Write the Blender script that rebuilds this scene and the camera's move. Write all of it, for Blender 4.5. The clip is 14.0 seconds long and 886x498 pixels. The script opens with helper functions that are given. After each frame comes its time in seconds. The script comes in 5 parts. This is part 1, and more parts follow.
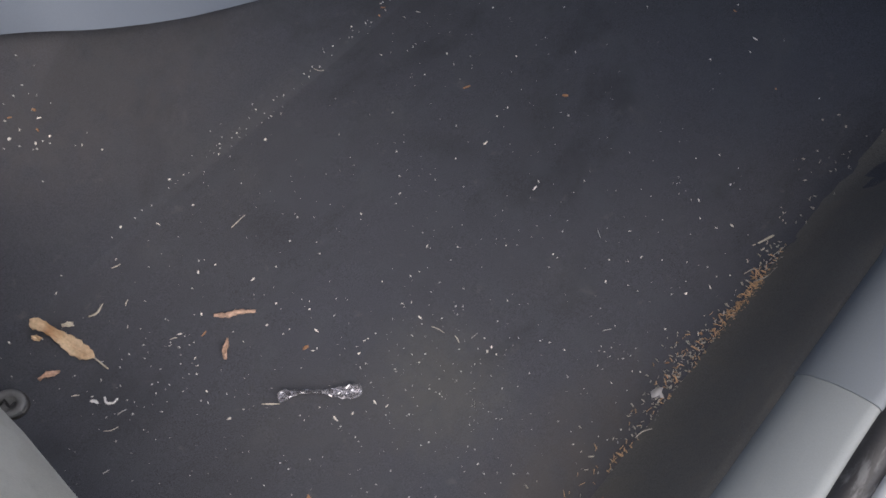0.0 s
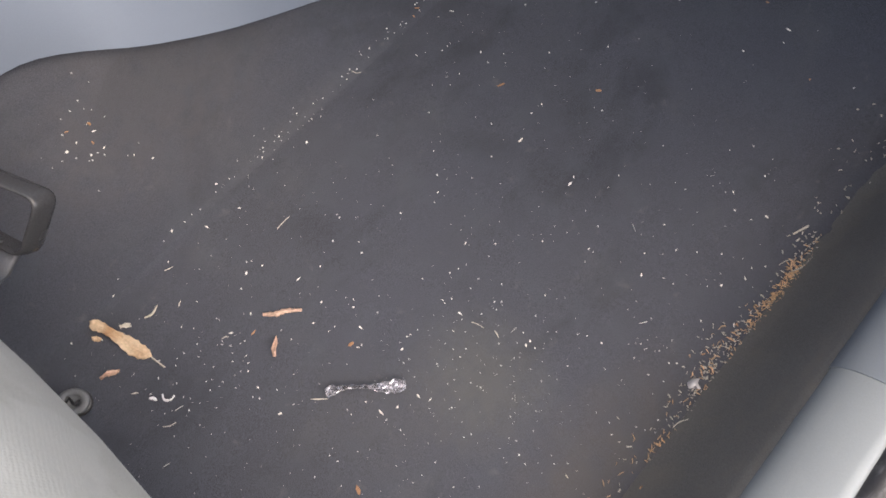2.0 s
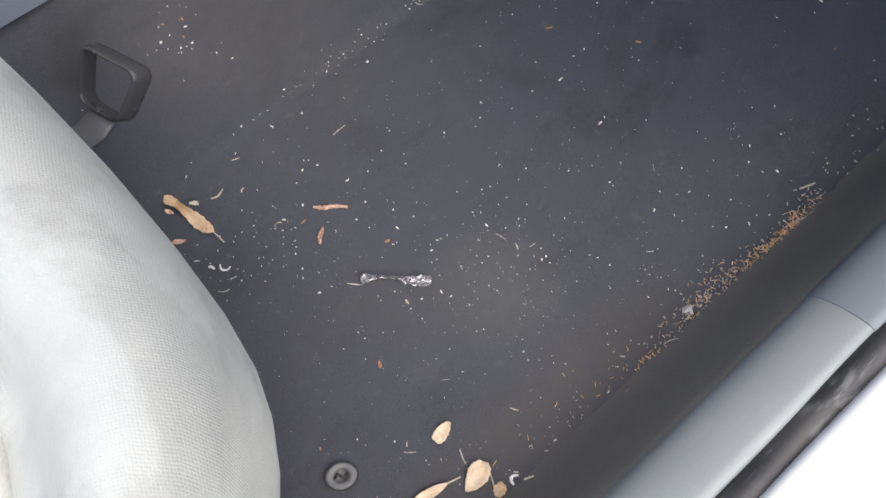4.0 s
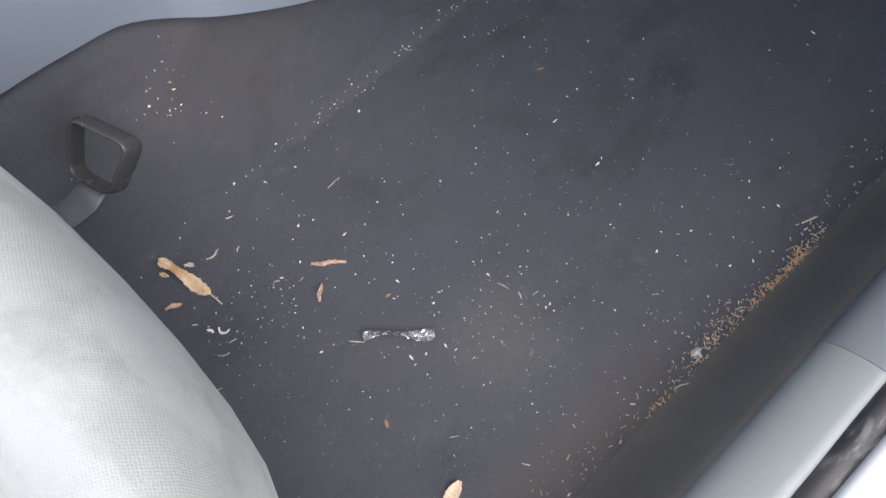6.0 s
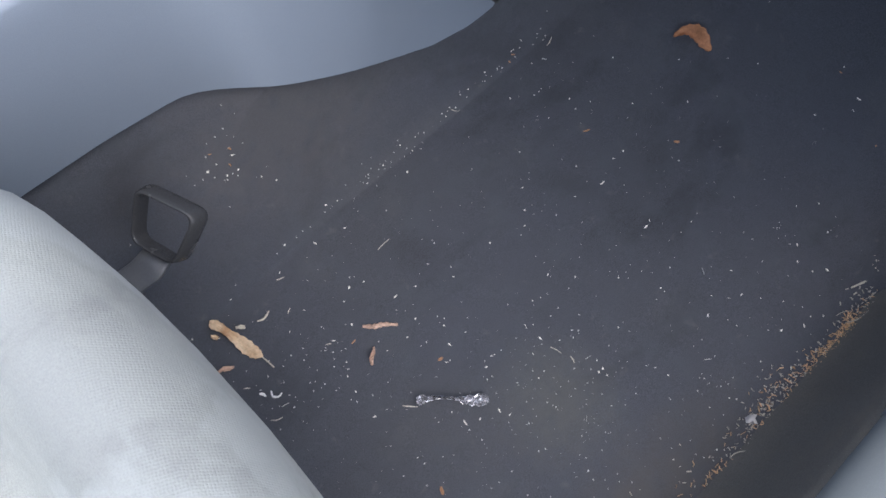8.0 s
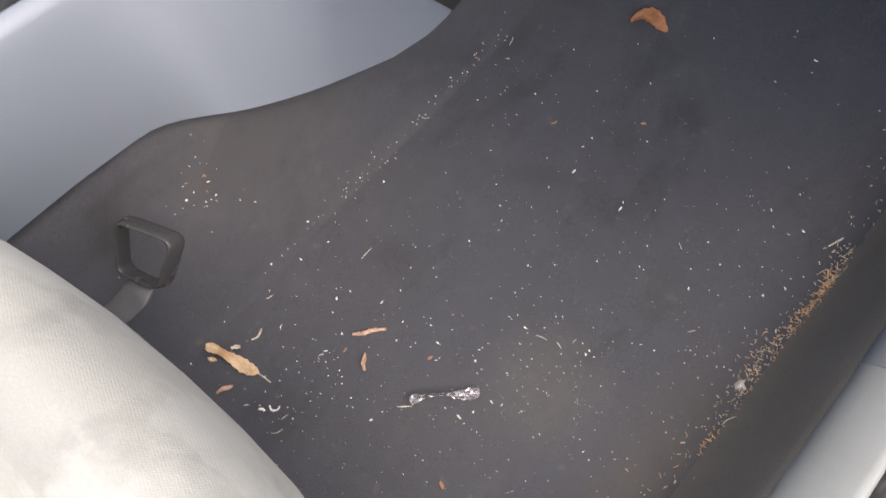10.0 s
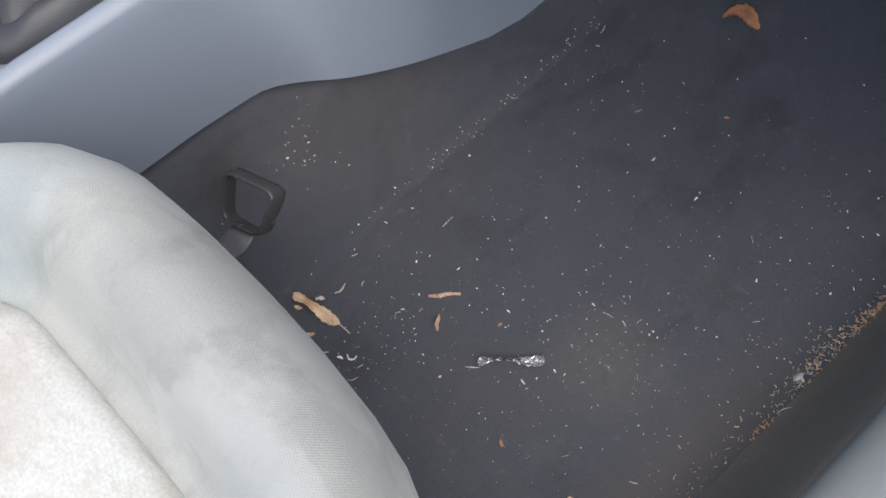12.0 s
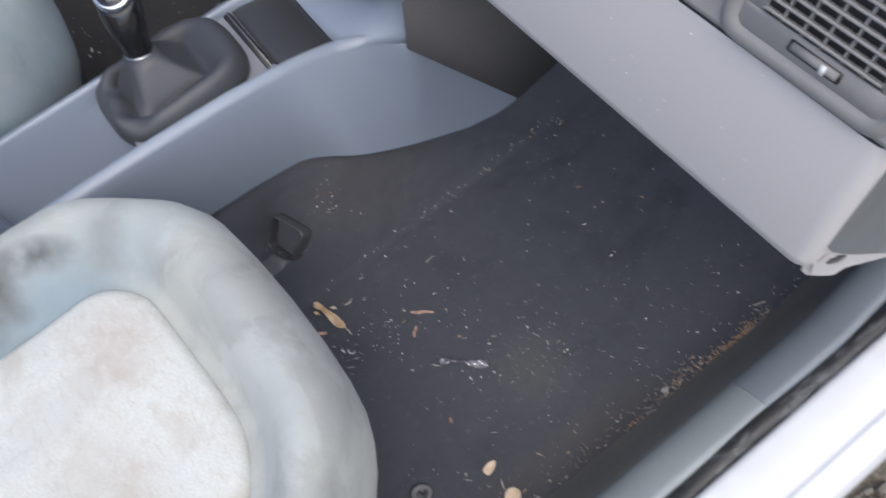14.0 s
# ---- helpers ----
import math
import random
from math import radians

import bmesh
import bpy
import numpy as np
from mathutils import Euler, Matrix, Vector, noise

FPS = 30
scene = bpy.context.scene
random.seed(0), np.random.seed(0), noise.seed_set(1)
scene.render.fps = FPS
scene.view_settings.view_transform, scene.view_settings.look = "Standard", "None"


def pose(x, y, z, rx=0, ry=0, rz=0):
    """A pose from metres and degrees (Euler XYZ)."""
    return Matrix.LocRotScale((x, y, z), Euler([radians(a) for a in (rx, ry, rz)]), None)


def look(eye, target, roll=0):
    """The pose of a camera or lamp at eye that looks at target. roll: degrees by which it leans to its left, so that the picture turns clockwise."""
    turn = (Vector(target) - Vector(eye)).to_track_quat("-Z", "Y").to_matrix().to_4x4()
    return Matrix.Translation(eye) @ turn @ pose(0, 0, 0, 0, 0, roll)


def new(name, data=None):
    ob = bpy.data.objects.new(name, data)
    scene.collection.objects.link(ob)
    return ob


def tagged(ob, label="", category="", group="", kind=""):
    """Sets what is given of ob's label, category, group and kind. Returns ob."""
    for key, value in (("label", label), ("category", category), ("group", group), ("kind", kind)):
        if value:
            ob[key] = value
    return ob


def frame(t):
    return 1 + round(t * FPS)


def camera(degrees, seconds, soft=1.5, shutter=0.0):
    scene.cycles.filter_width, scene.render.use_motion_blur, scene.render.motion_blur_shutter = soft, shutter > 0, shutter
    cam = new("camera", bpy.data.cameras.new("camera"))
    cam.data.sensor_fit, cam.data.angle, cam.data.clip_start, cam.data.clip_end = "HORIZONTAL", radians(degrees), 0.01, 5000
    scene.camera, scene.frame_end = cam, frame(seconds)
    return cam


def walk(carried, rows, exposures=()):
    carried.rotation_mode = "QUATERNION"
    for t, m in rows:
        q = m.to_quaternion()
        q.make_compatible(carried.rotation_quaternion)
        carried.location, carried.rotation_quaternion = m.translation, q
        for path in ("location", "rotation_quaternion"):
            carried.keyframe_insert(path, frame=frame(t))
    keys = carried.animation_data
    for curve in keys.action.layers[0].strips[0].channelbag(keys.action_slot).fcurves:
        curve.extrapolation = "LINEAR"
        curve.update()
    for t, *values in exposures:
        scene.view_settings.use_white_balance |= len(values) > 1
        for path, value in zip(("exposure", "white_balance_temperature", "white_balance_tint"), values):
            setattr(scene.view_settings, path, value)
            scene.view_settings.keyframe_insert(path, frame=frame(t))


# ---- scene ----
cam = camera(57.6, 14.0, soft=1.6, shutter=0.35)
PATH = [
    (0, (0.181, -0.046, 0.629), (-0.317, 0.614, -1.190), 4.9),
    (0.5, (0.171, -0.041, 0.635), (-0.326, 0.576, -1.198), 2.5),
    (1, (0.168, -0.037, 0.637), (-0.339, 0.578, -1.194), 1.6),
    (1.5, (0.162, -0.037, 0.642), (-0.355, 0.554, -1.194), -0.0),
    (2, (0.174, -0.044, 0.653), (-0.357, 0.525, -1.187), -1.7),
    (2.5, (0.222, -0.076, 0.712), (-0.315, 0.426, -1.148), 0.9),
    (2.7, (0.246, -0.103, 0.718), (-0.308, 0.37, -1.145), -0.2),
    (4.8, (0.216, -0.083, 0.706), (-0.340, 0.359, -1.163), -4.1),
    (5, (0.207, -0.081, 0.709), (-0.346, 0.362, -1.160), -4.1),
    (5.5, (0.207, -0.070, 0.708), (-0.360, 0.375, -1.157), -5.3),
    (6, (0.203, -0.071, 0.713), (-0.359, 0.403, -1.146), -4.2),
    (6.5, (0.197, -0.065, 0.715), (-0.385, 0.410, -1.138), -5.4),
    (7, (0.196, -0.084, 0.721), (-0.397, 0.430, -1.116), -2.3),
    (7.5, (0.160, -0.090, 0.726), (-0.459, 0.456, -1.096), -1.7),
    (7.7, (0.144, -0.090, 0.727), (-0.457, 0.441, -1.107), -1.9),
    (9.8, (0.184, -0.066, 0.744), (-0.491, 0.446, -1.068), -13.0),
    (10, (0.198, -0.073, 0.737), (-0.487, 0.439, -1.072), -13.1),
    (10.5, (0.210, -0.069, 0.713), (-0.484, 0.433, -1.094), -14.0),
    (11, (0.195, -0.088, 0.722), (-0.476, 0.396, -1.096), -11.8),
    (11.5, (0.207, -0.097, 0.756), (-0.519, 0.353, -1.057), -13.9),
    (12, (0.216, -0.098, 0.773), (-0.567, 0.266, -1.035), -19.0),
    (12.5, (0.236, -0.072, 0.798), (-0.590, 0.281, -0.988), -20.5),
    (12.8, (0.283, -0.066, 0.929), (-0.706, 0.282, -0.772), -20.7),
    (13, (0.322, -0.065, 1.01), (-0.784, 0.246, -0.627), -22.7),
    (13.2, (0.34, -0.077, 1.04), (-0.775, 0.221, -0.593), -22.3),
    (13.5, (0.367, -0.077, 1.056), (-0.757, 0.211, -0.573), -22.4),
    (13.7, (0.376, -0.082, 1.051), (-0.609, 0.186, -0.668), -23.0),
    (13.8, (0.38, -0.081, 1.046), (-0.58, 0.195, -0.687), -22.6),
    (14, (0.388, -0.084, 1.05), (-0.498, 0.237, -0.714), -19.3),
]
EXPOSURES = [(0.0, 0.58, 6750, 12), (1.0, 1.10, 6950, 13), (2.0, 1.32, 7100, 13), (2.5, 1.55, 7600, 13), (2.7, 1.45, 7500, 13), (4.8, 1.10, 6550, 9), (6.0, 1.18, 6600, 10), (7.0, 1.08, 6550, 11), (7.5, 0.83, 6050, 9), (9.8, 1.17, 7150, 14),
             (10.5, 1.6, 7800, 12), (11.0, 1.18, 6900, 12), (11.5, 0.72, 5900, 9), (12.0, 0.74, 6600, 10), (12.5, 0.80, 7000, 13), (13.0, 0.64, 6700, 14), (13.5, 0.57, 6350, 12), (14.0, 0.55, 6300, 10)]
walk(cam, [(t, look(eye, target, roll)) for t, eye, target, roll in PATH], EXPOSURES)

# ---------------------------------------------------------------- light
world = bpy.data.worlds.new("overcast_sky")
scene.world = world
world.use_nodes = True
wn = world.node_tree
sky = wn.nodes.new("ShaderNodeTexSky")
sky.sky_type = "NISHITA"
sky.sun_disc = False
sky.sun_elevation, sky.sun_rotation = radians(62.0), radians(96.3)
sky.dust_density, sky.ozone_density, sky.air_density = 3.0, 1.0, 1.0
wn.nodes["Background"].inputs[1].default_value = 0.135
wn.links.new(sky.outputs[0], wn.nodes["Background"].inputs[0])
sun = new("sun", bpy.data.lights.new("sun", "SUN"))
sun.data.energy, sun.data.angle, sun.data.color = 1.55, radians(100), (1.0, 0.955, 0.90)
sun.matrix_world = look((1.8, -0.2, 3.4), (0, 0, 0))


# ---------------------------------------------------------------- materials
def material(name, base, rough=0.6, metal=0.0, grain=(900, 0.12), stain=(9, 0.2), bump=(900, 0.15, 0.0006), tint=None, sheen=0.0, coat=0.0, gloss=0.5):
    """A painted, moulded or woven surface: fine grain, broad wear and a fine relief."""
    m = bpy.data.materials.new(name)
    m.use_nodes = True
    nt = m.node_tree
    b = nt.nodes["Principled BSDF"]
    b.inputs["Metallic"].default_value = metal
    b.inputs["Sheen Weight"].default_value = sheen
    b.inputs["Coat Weight"].default_value = coat
    b.inputs["Specular IOR Level"].default_value = gloss
    co = nt.nodes.new("ShaderNodeTexCoord")

    def noise_tex(scale, detail=3.0):
        n = nt.nodes.new("ShaderNodeTexNoise")
        n.inputs["Scale"].default_value, n.inputs["Detail"].default_value = scale, detail
        nt.links.new(co.outputs["Object"], n.inputs["Vector"])
        return n

    fine, broad = noise_tex(grain[0]), noise_tex(stain[0], 5.0)
    tone = nt.nodes.new("ShaderNodeMapRange")
    tone.inputs["To Min"].default_value, tone.inputs["To Max"].default_value = 1 - grain[1], 1 + grain[1]
    tone.inputs["From Min"].default_value, tone.inputs["From Max"].default_value = 0.3, 0.7
    nt.links.new(fine.outputs["Fac"], tone.inputs["Value"])
    ramp = nt.nodes.new("ShaderNodeMapRange")
    ramp.inputs["From Min"].default_value, ramp.inputs["From Max"].default_value = 0.42, 0.68
    ramp.inputs["To Max"].default_value = stain[1]
    nt.links.new(broad.outputs["Fac"], ramp.inputs["Value"])
    mix = nt.nodes.new("ShaderNodeMix")
    mix.data_type = "RGBA"
    mix.inputs["A"].default_value = (*base, 1)
    mix.inputs["B"].default_value = (*(tint or [c * 0.5 for c in base]), 1)
    nt.links.new(ramp.outputs["Result"], mix.inputs["Factor"])
    mul = nt.nodes.new("ShaderNodeVectorMath")
    mul.operation = "SCALE"
    nt.links.new(mix.outputs["Result"], mul.inputs[0])
    nt.links.new(tone.outputs["Result"], mul.inputs["Scale"])
    nt.links.new(mul.outputs["Vector"], b.inputs["Base Color"])
    rr = nt.nodes.new("ShaderNodeMapRange")
    rr.inputs["To Min"].default_value, rr.inputs["To Max"].default_value = max(0.02, rough - 0.08), min(1.0, rough + 0.08)
    nt.links.new(broad.outputs["Fac"], rr.inputs["Value"])
    nt.links.new(rr.outputs["Result"], b.inputs["Roughness"])
    if bump[1]:
        relief = noise_tex(bump[0], 2.0)
        bp = nt.nodes.new("ShaderNodeBump")
        bp.inputs["Strength"].default_value, bp.inputs["Distance"].default_value = bump[1], bump[2]
        nt.links.new(relief.outputs["Fac"], bp.inputs["Height"])
        nt.links.new(bp.outputs["Normal"], b.inputs["Normal"])
    return m


def woven(m, pitch, strength):
    """Adds a fine weave of two crossing sets of ribs to the relief of a cloth."""
    nt = m.node_tree
    b = nt.nodes["Principled BSDF"]
    co = nt.nodes.new("ShaderNodeTexCoord")
    for turn, share in ((28, 1.0), (112, 0.7)):
        mp = nt.nodes.new("ShaderNodeMapping")
        mp.inputs["Rotation"].default_value = (radians(20), 0, radians(turn))
        nt.links.new(co.outputs["Object"], mp.inputs["Vector"])
        w = nt.nodes.new("ShaderNodeTexWave")
        w.inputs["Scale"].default_value = 0.314 / pitch
        w.inputs["Distortion"].default_value = 0.4
        w.inputs["Detail Scale"].default_value = 3.0
        nt.links.new(mp.outputs["Vector"], w.inputs["Vector"])
        bp = nt.nodes.new("ShaderNodeBump")
        bp.inputs["Strength"].default_value, bp.inputs["Distance"].default_value = strength * share, 0.0007
        nt.links.new(w.outputs["Fac"], bp.inputs["Height"])
        if b.inputs["Normal"].links:
            nt.links.new(b.inputs["Normal"].links[0].from_socket, bp.inputs["Normal"])
        nt.links.new(bp.outputs["Normal"], b.inputs["Normal"])
    return m


def smudge(m, scale, lo, hi, colour, amount, stretch=(1, 1, 1), shift=0.0):
    """Adds a layer of soiling and, on the seal, scuffs and reflections in patches of its own shape."""
    nt = m.node_tree
    b = nt.nodes["Principled BSDF"]
    co, mp = nt.nodes.new("ShaderNodeTexCoord"), nt.nodes.new("ShaderNodeMapping")
    mp.inputs["Scale"].default_value, mp.inputs["Location"].default_value = stretch, (shift, shift * 0.6, 0)
    nt.links.new(co.outputs["Object"], mp.inputs["Vector"])
    n = nt.nodes.new("ShaderNodeTexNoise")
    n.inputs["Scale"].default_value, n.inputs["Detail"].default_value, n.inputs["Roughness"].default_value = scale, 6.0, 0.62
    n.inputs["Distortion"].default_value = 0.3
    nt.links.new(mp.outputs["Vector"], n.inputs["Vector"])
    rng = nt.nodes.new("ShaderNodeMapRange")
    rng.interpolation_type = "SMOOTHSTEP"
    rng.inputs["From Min"].default_value, rng.inputs["From Max"].default_value, rng.inputs["To Max"].default_value = lo, hi, amount
    nt.links.new(n.outputs["Fac"], rng.inputs["Value"])
    mix = nt.nodes.new("ShaderNodeMix")
    mix.data_type = "RGBA"
    nt.links.new(b.inputs["Base Color"].links[0].from_socket, mix.inputs["A"])
    mix.inputs["B"].default_value = (*colour, 1)
    nt.links.new(rng.outputs["Result"], mix.inputs["Factor"])
    nt.links.new(mix.outputs["Result"], b.inputs["Base Color"])
    return m


def stain_shade(m, at, reach, colour, amount, scale=90, turn=0.0):
    """Adds one ragged patch of colour round a spot: dust, stains and painted shade."""
    nt = m.node_tree
    b = nt.nodes["Principled BSDF"]
    co, mp = nt.nodes.new("ShaderNodeTexCoord"), nt.nodes.new("ShaderNodeMapping")
    mp.vector_type = "TEXTURE"
    mp.inputs["Location"].default_value, mp.inputs["Scale"].default_value = (*at, 0), (*reach, 4.0)
    mp.inputs["Rotation"].default_value = (0, 0, radians(turn))
    nt.links.new(co.outputs["Object"], mp.inputs["Vector"])
    g = nt.nodes.new("ShaderNodeTexGradient")
    g.gradient_type = "SPHERICAL"
    nt.links.new(mp.outputs["Vector"], g.inputs["Vector"])
    n = nt.nodes.new("ShaderNodeTexNoise")
    n.inputs["Scale"].default_value, n.inputs["Detail"].default_value = scale, 6.0
    nt.links.new(co.outputs["Object"], n.inputs["Vector"])
    mul = nt.nodes.new("ShaderNodeMath")
    mul.operation = "MULTIPLY"
    nt.links.new(g.outputs["Fac"], mul.inputs[0])
    nt.links.new(n.outputs["Fac"], mul.inputs[1])
    rng = nt.nodes.new("ShaderNodeMapRange")
    rng.inputs["From Min"].default_value, rng.inputs["From Max"].default_value, rng.inputs["To Max"].default_value = 0.05, 0.42, amount
    nt.links.new(mul.outputs[0], rng.inputs["Value"])
    mix = nt.nodes.new("ShaderNodeMix")
    mix.data_type = "RGBA"
    nt.links.new(b.inputs["Base Color"].links[0].from_socket, mix.inputs["A"])
    mix.inputs["B"].default_value = (*colour, 1)
    nt.links.new(rng.outputs["Result"], mix.inputs["Factor"])
    nt.links.new(mix.outputs["Result"], b.inputs["Base Color"])


def varied(m, amount):
    """Lets alike pieces differ in tone."""
    nt = m.node_tree
    b = nt.nodes["Principled BSDF"]
    info, geo = nt.nodes.new("ShaderNodeObjectInfo"), nt.nodes.new("ShaderNodeNewGeometry")
    add = nt.nodes.new("ShaderNodeMath")
    add.operation = "ADD"
    nt.links.new(info.outputs["Random"], add.inputs[0])
    nt.links.new(geo.outputs["Random Per Island"], add.inputs[1])
    rng = nt.nodes.new("ShaderNodeMapRange")
    rng.inputs["From Max"].default_value = 2.0
    rng.inputs["To Min"].default_value, rng.inputs["To Max"].default_value = 1 - amount, 1 + amount
    nt.links.new(add.outputs[0], rng.inputs["Value"])
    mul = nt.nodes.new("ShaderNodeVectorMath")
    mul.operation = "SCALE"
    nt.links.new(b.inputs["Base Color"].links[0].from_socket, mul.inputs[0])
    nt.links.new(rng.outputs["Result"], mul.inputs["Scale"])
    nt.links.new(mul.outputs["Vector"], b.inputs["Base Color"])
    return m


CARPET = material("dark_carpet", (0.0555, 0.0600, 0.0755), 0.95, grain=(1400, 0.5), stain=(5, 0.5), bump=(2000, 0.4, 0.0008), tint=(0.052, 0.055, 0.063), sheen=0.15)
smudge(CARPET, 14, 0.54, 0.72, (0.090, 0.094, 0.098), 0.28)
smudge(CARPET, 9, 0.52, 0.70, (0.025, 0.028, 0.036), 0.5, (1.6, 0.7, 1), 3.1)
smudge(CARPET, 32, 0.45, 0.70, (0.064, 0.073, 0.086), 0.4, shift=4.4)
smudge(CARPET, 60, 0.60, 0.75, (0.15, 0.15, 0.14), 0.25, shift=1.7)

stain_shade(CARPET, (0.088, 0.092), (0.085, 0.075), (0.115, 0.116, 0.104), 0.38)
stain_shade(CARPET, (-0.203, 0.16), (0.012, 0.20), (0.10, 0.10, 0.10), 0.2)
for at, reach, turn in (((-0.190, 0.38), (0.022, 0.05), 0), ((-0.06, 0.26), (0.05, 0.022), 30), ((0.009, 0.274), (0.03, 0.04), 60), ((-0.01, 0.348), (0.022, 0.045), 40), ((-0.11, 0.10), (0.05, 0.03), 20)):
    stain_shade(CARPET, at, reach, (0.022, 0.024, 0.030), 0.28, 130, turn)
# paler towards the tunnel side and the foot of the sill
stain_shade(CARPET, (-0.250, 0.06), (0.05, 0.20), (0.092, 0.086, 0.088), 0.45, 60)
stain_shade(CARPET, (0.205, 0.05), (0.07, 0.24), (0.090, 0.080, 0.070), 0.45, 45)
stain_shade(CARPET, (0.05, 0.02), (0.12, 0.07), (0.085, 0.083, 0.076), 0.2, 75, 30)
# driver's side: the cabin's shade is put into the base colour, with brown dirt
CARPET_DIRTY_SHADED = material("dirty_shaded_carpet", (0.019, 0.018, 0.019), 0.95, grain=(1200, 0.5), stain=(9, 0.5), bump=(900, 0.6, 0.0015), tint=(0.026, 0.024, 0.022), sheen=0.05)
smudge(CARPET_DIRTY_SHADED, 16, 0.58, 0.72, (0.07, 0.055, 0.042), 0.3)
stain_shade(CARPET_DIRTY_SHADED, (-0.985, 0.075), (0.075, 0.075), (0.11, 0.088, 0.066), 0.5, 140)
stain_shade(CARPET_DIRTY_SHADED, (-1.08, 0.06), (0.03, 0.16), (0.09, 0.075, 0.06), 0.4, 150)
SIDE_CARPET = material("dusty_side_carpet", (0.112, 0.110, 0.104), 0.95, grain=(1200, 0.35), stain=(12, 0.5), bump=(1200, 0.4, 0.0008), tint=(0.088, 0.086, 0.082), sheen=0.1)
smudge(SIDE_CARPET, 26, 0.48, 0.72, (0.145, 0.130, 0.108), 0.4)
FELT = material("dark_felt", (0.115, 0.109, 0.110), 0.95, grain=(900, 0.2), bump=(700, 0.4, 0.001))
CONSOLE = material("blue_grey_plastic", (0.240, 0.278, 0.336), 0.31, grain=(1500, 0.05), stain=(6, 0.25), bump=(1600, 0.18, 0.0004), tint=(0.190, 0.230, 0.300), gloss=0.65)
DASH = material("light_grey_plastic", (0.49, 0.472, 0.470), 0.5, grain=(1500, 0.04), stain=(5, 0.12), bump=(1600, 0.2, 0.0004), tint=(0.40, 0.385, 0.380))
PLATE = material("mauve_grey_plastic", (0.25, 0.255, 0.285), 0.45, grain=(1500, 0.05), stain=(6, 0.15), bump=(1600, 0.18, 0.0004), tint=(0.21, 0.215, 0.24))
SIDE_FACE = material("slate_grey_plastic", (0.135, 0.145, 0.15), 0.55, grain=(1500, 0.05), stain=(8, 0.2), bump=(1500, 0.25, 0.0005))
DASH_DARK = material("mid_grey_plastic", (0.245, 0.238, 0.234), 0.6, grain=(1500, 0.05), stain=(8, 0.2), bump=(1500, 0.25, 0.0005))
STACK = material("charcoal_plastic", (0.042, 0.043, 0.047), 0.36, grain=(1500, 0.06), stain=(8, 0.2), bump=(1500, 0.2, 0.0004))
BLACK = material("black_plastic", (0.020, 0.020, 0.022), 0.42, grain=(1500, 0.08), stain=(20, 0.4), bump=(1500, 0.12, 0.0003), tint=(0.03, 0.03, 0.032))
LEATHER = material("black_leatherette", (0.054, 0.057, 0.064), 0.42, grain=(900, 0.1), stain=(25, 0.4), bump=(900, 0.25, 0.0006), tint=(0.052, 0.056, 0.063))
RUBBER = material("black_rubber", (0.022, 0.022, 0.024), 0.42, grain=(700, 0.15), stain=(18, 0.5), bump=(300, 0.3, 0.0008), tint=(0.06, 0.058, 0.055))
# pale streaks for scuffs and for reflections painted on the seal
smudge(RUBBER, 40, 0.54, 0.66, (0.16, 0.165, 0.17), 0.55, (2.2, 0.45, 1), 3.3)
LEVER = material("worn_black_plastic", (0.052, 0.053, 0.057), 0.25, grain=(900, 0.15), stain=(60, 0.6), bump=(900, 0.15, 0.0004), tint=(0.05, 0.05, 0.052))
LEVER_GREY = material("worn_grey_plastic", (0.092, 0.098, 0.112), 0.42, stain=(40, 0.5), tint=(0.14, 0.14, 0.145))
CHROME = material("chrome", (0.75, 0.75, 0.77), 0.12, 1.0, grain=(200, 0.02), bump=(200, 0.0, 0.0))
SILL = material("grey_sill_plastic", (0.262, 0.284, 0.287), 0.45, grain=(1300, 0.05), stain=(12, 0.35), bump=(1500, 0.2, 0.0004), tint=(0.20, 0.22, 0.225))
smudge(SILL, 20, 0.52, 0.70, (0.32, 0.33, 0.325), 0.35, (3, 0.5, 1), 1.1)
KICK = material("blue_grey_sill_plastic", (0.190, 0.212, 0.230), 0.45, grain=(1300, 0.05), stain=(10, 0.35), bump=(1500, 0.2, 0.0004), tint=(0.165, 0.185, 0.203))
PAINT = material("white_paint", (0.74, 0.75, 0.76), 0.25, grain=(300, 0.01), stain=(14, 0.25), bump=(90, 0.03, 0.0005), tint=(0.55, 0.54, 0.50), coat=0.6)
SEAT = woven(material("pale_seat_cloth", (0.412, 0.425, 0.396), 0.92, grain=(1100, 0.10), stain=(7, 0.7), bump=(900, 0.3, 0.0008), tint=(0.40, 0.42, 0.40), sheen=0.1), 0.0014, 0.15)
smudge(SEAT, 6, 0.47, 0.62, (0.27, 0.28, 0.275), 0.42, shift=2.3)
smudge(SEAT, 13, 0.49, 0.72, (0.20, 0.205, 0.20), 0.46, (1.5, 0.8, 1), 0.9)
smudge(SEAT, 7, 0.52, 0.58, (0.50, 0.525, 0.51), 0.4, shift=5.2)
# bluish shade painted into the hollow beside the seat centre
stain_shade(SEAT, (-0.165, -0.330), (0.065, 0.26), (0.225, 0.300, 0.345), 0.85, 12, -8)
# driver's seat: bluish shade painted on its console side and front
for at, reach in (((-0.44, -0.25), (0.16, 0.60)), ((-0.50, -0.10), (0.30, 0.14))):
    stain_shade(SEAT, at, reach, (0.20, 0.295, 0.35), 0.75, 7)
stain_shade(SEAT, (-0.20, -0.45), (0.12, 0.32), (0.19, 0.20, 0.195), 0.6, 20)
stain_shade(SEAT, (-0.182, -0.365), (0.030, 0.090), (0.11, 0.115, 0.115), 0.8, 38, 25)
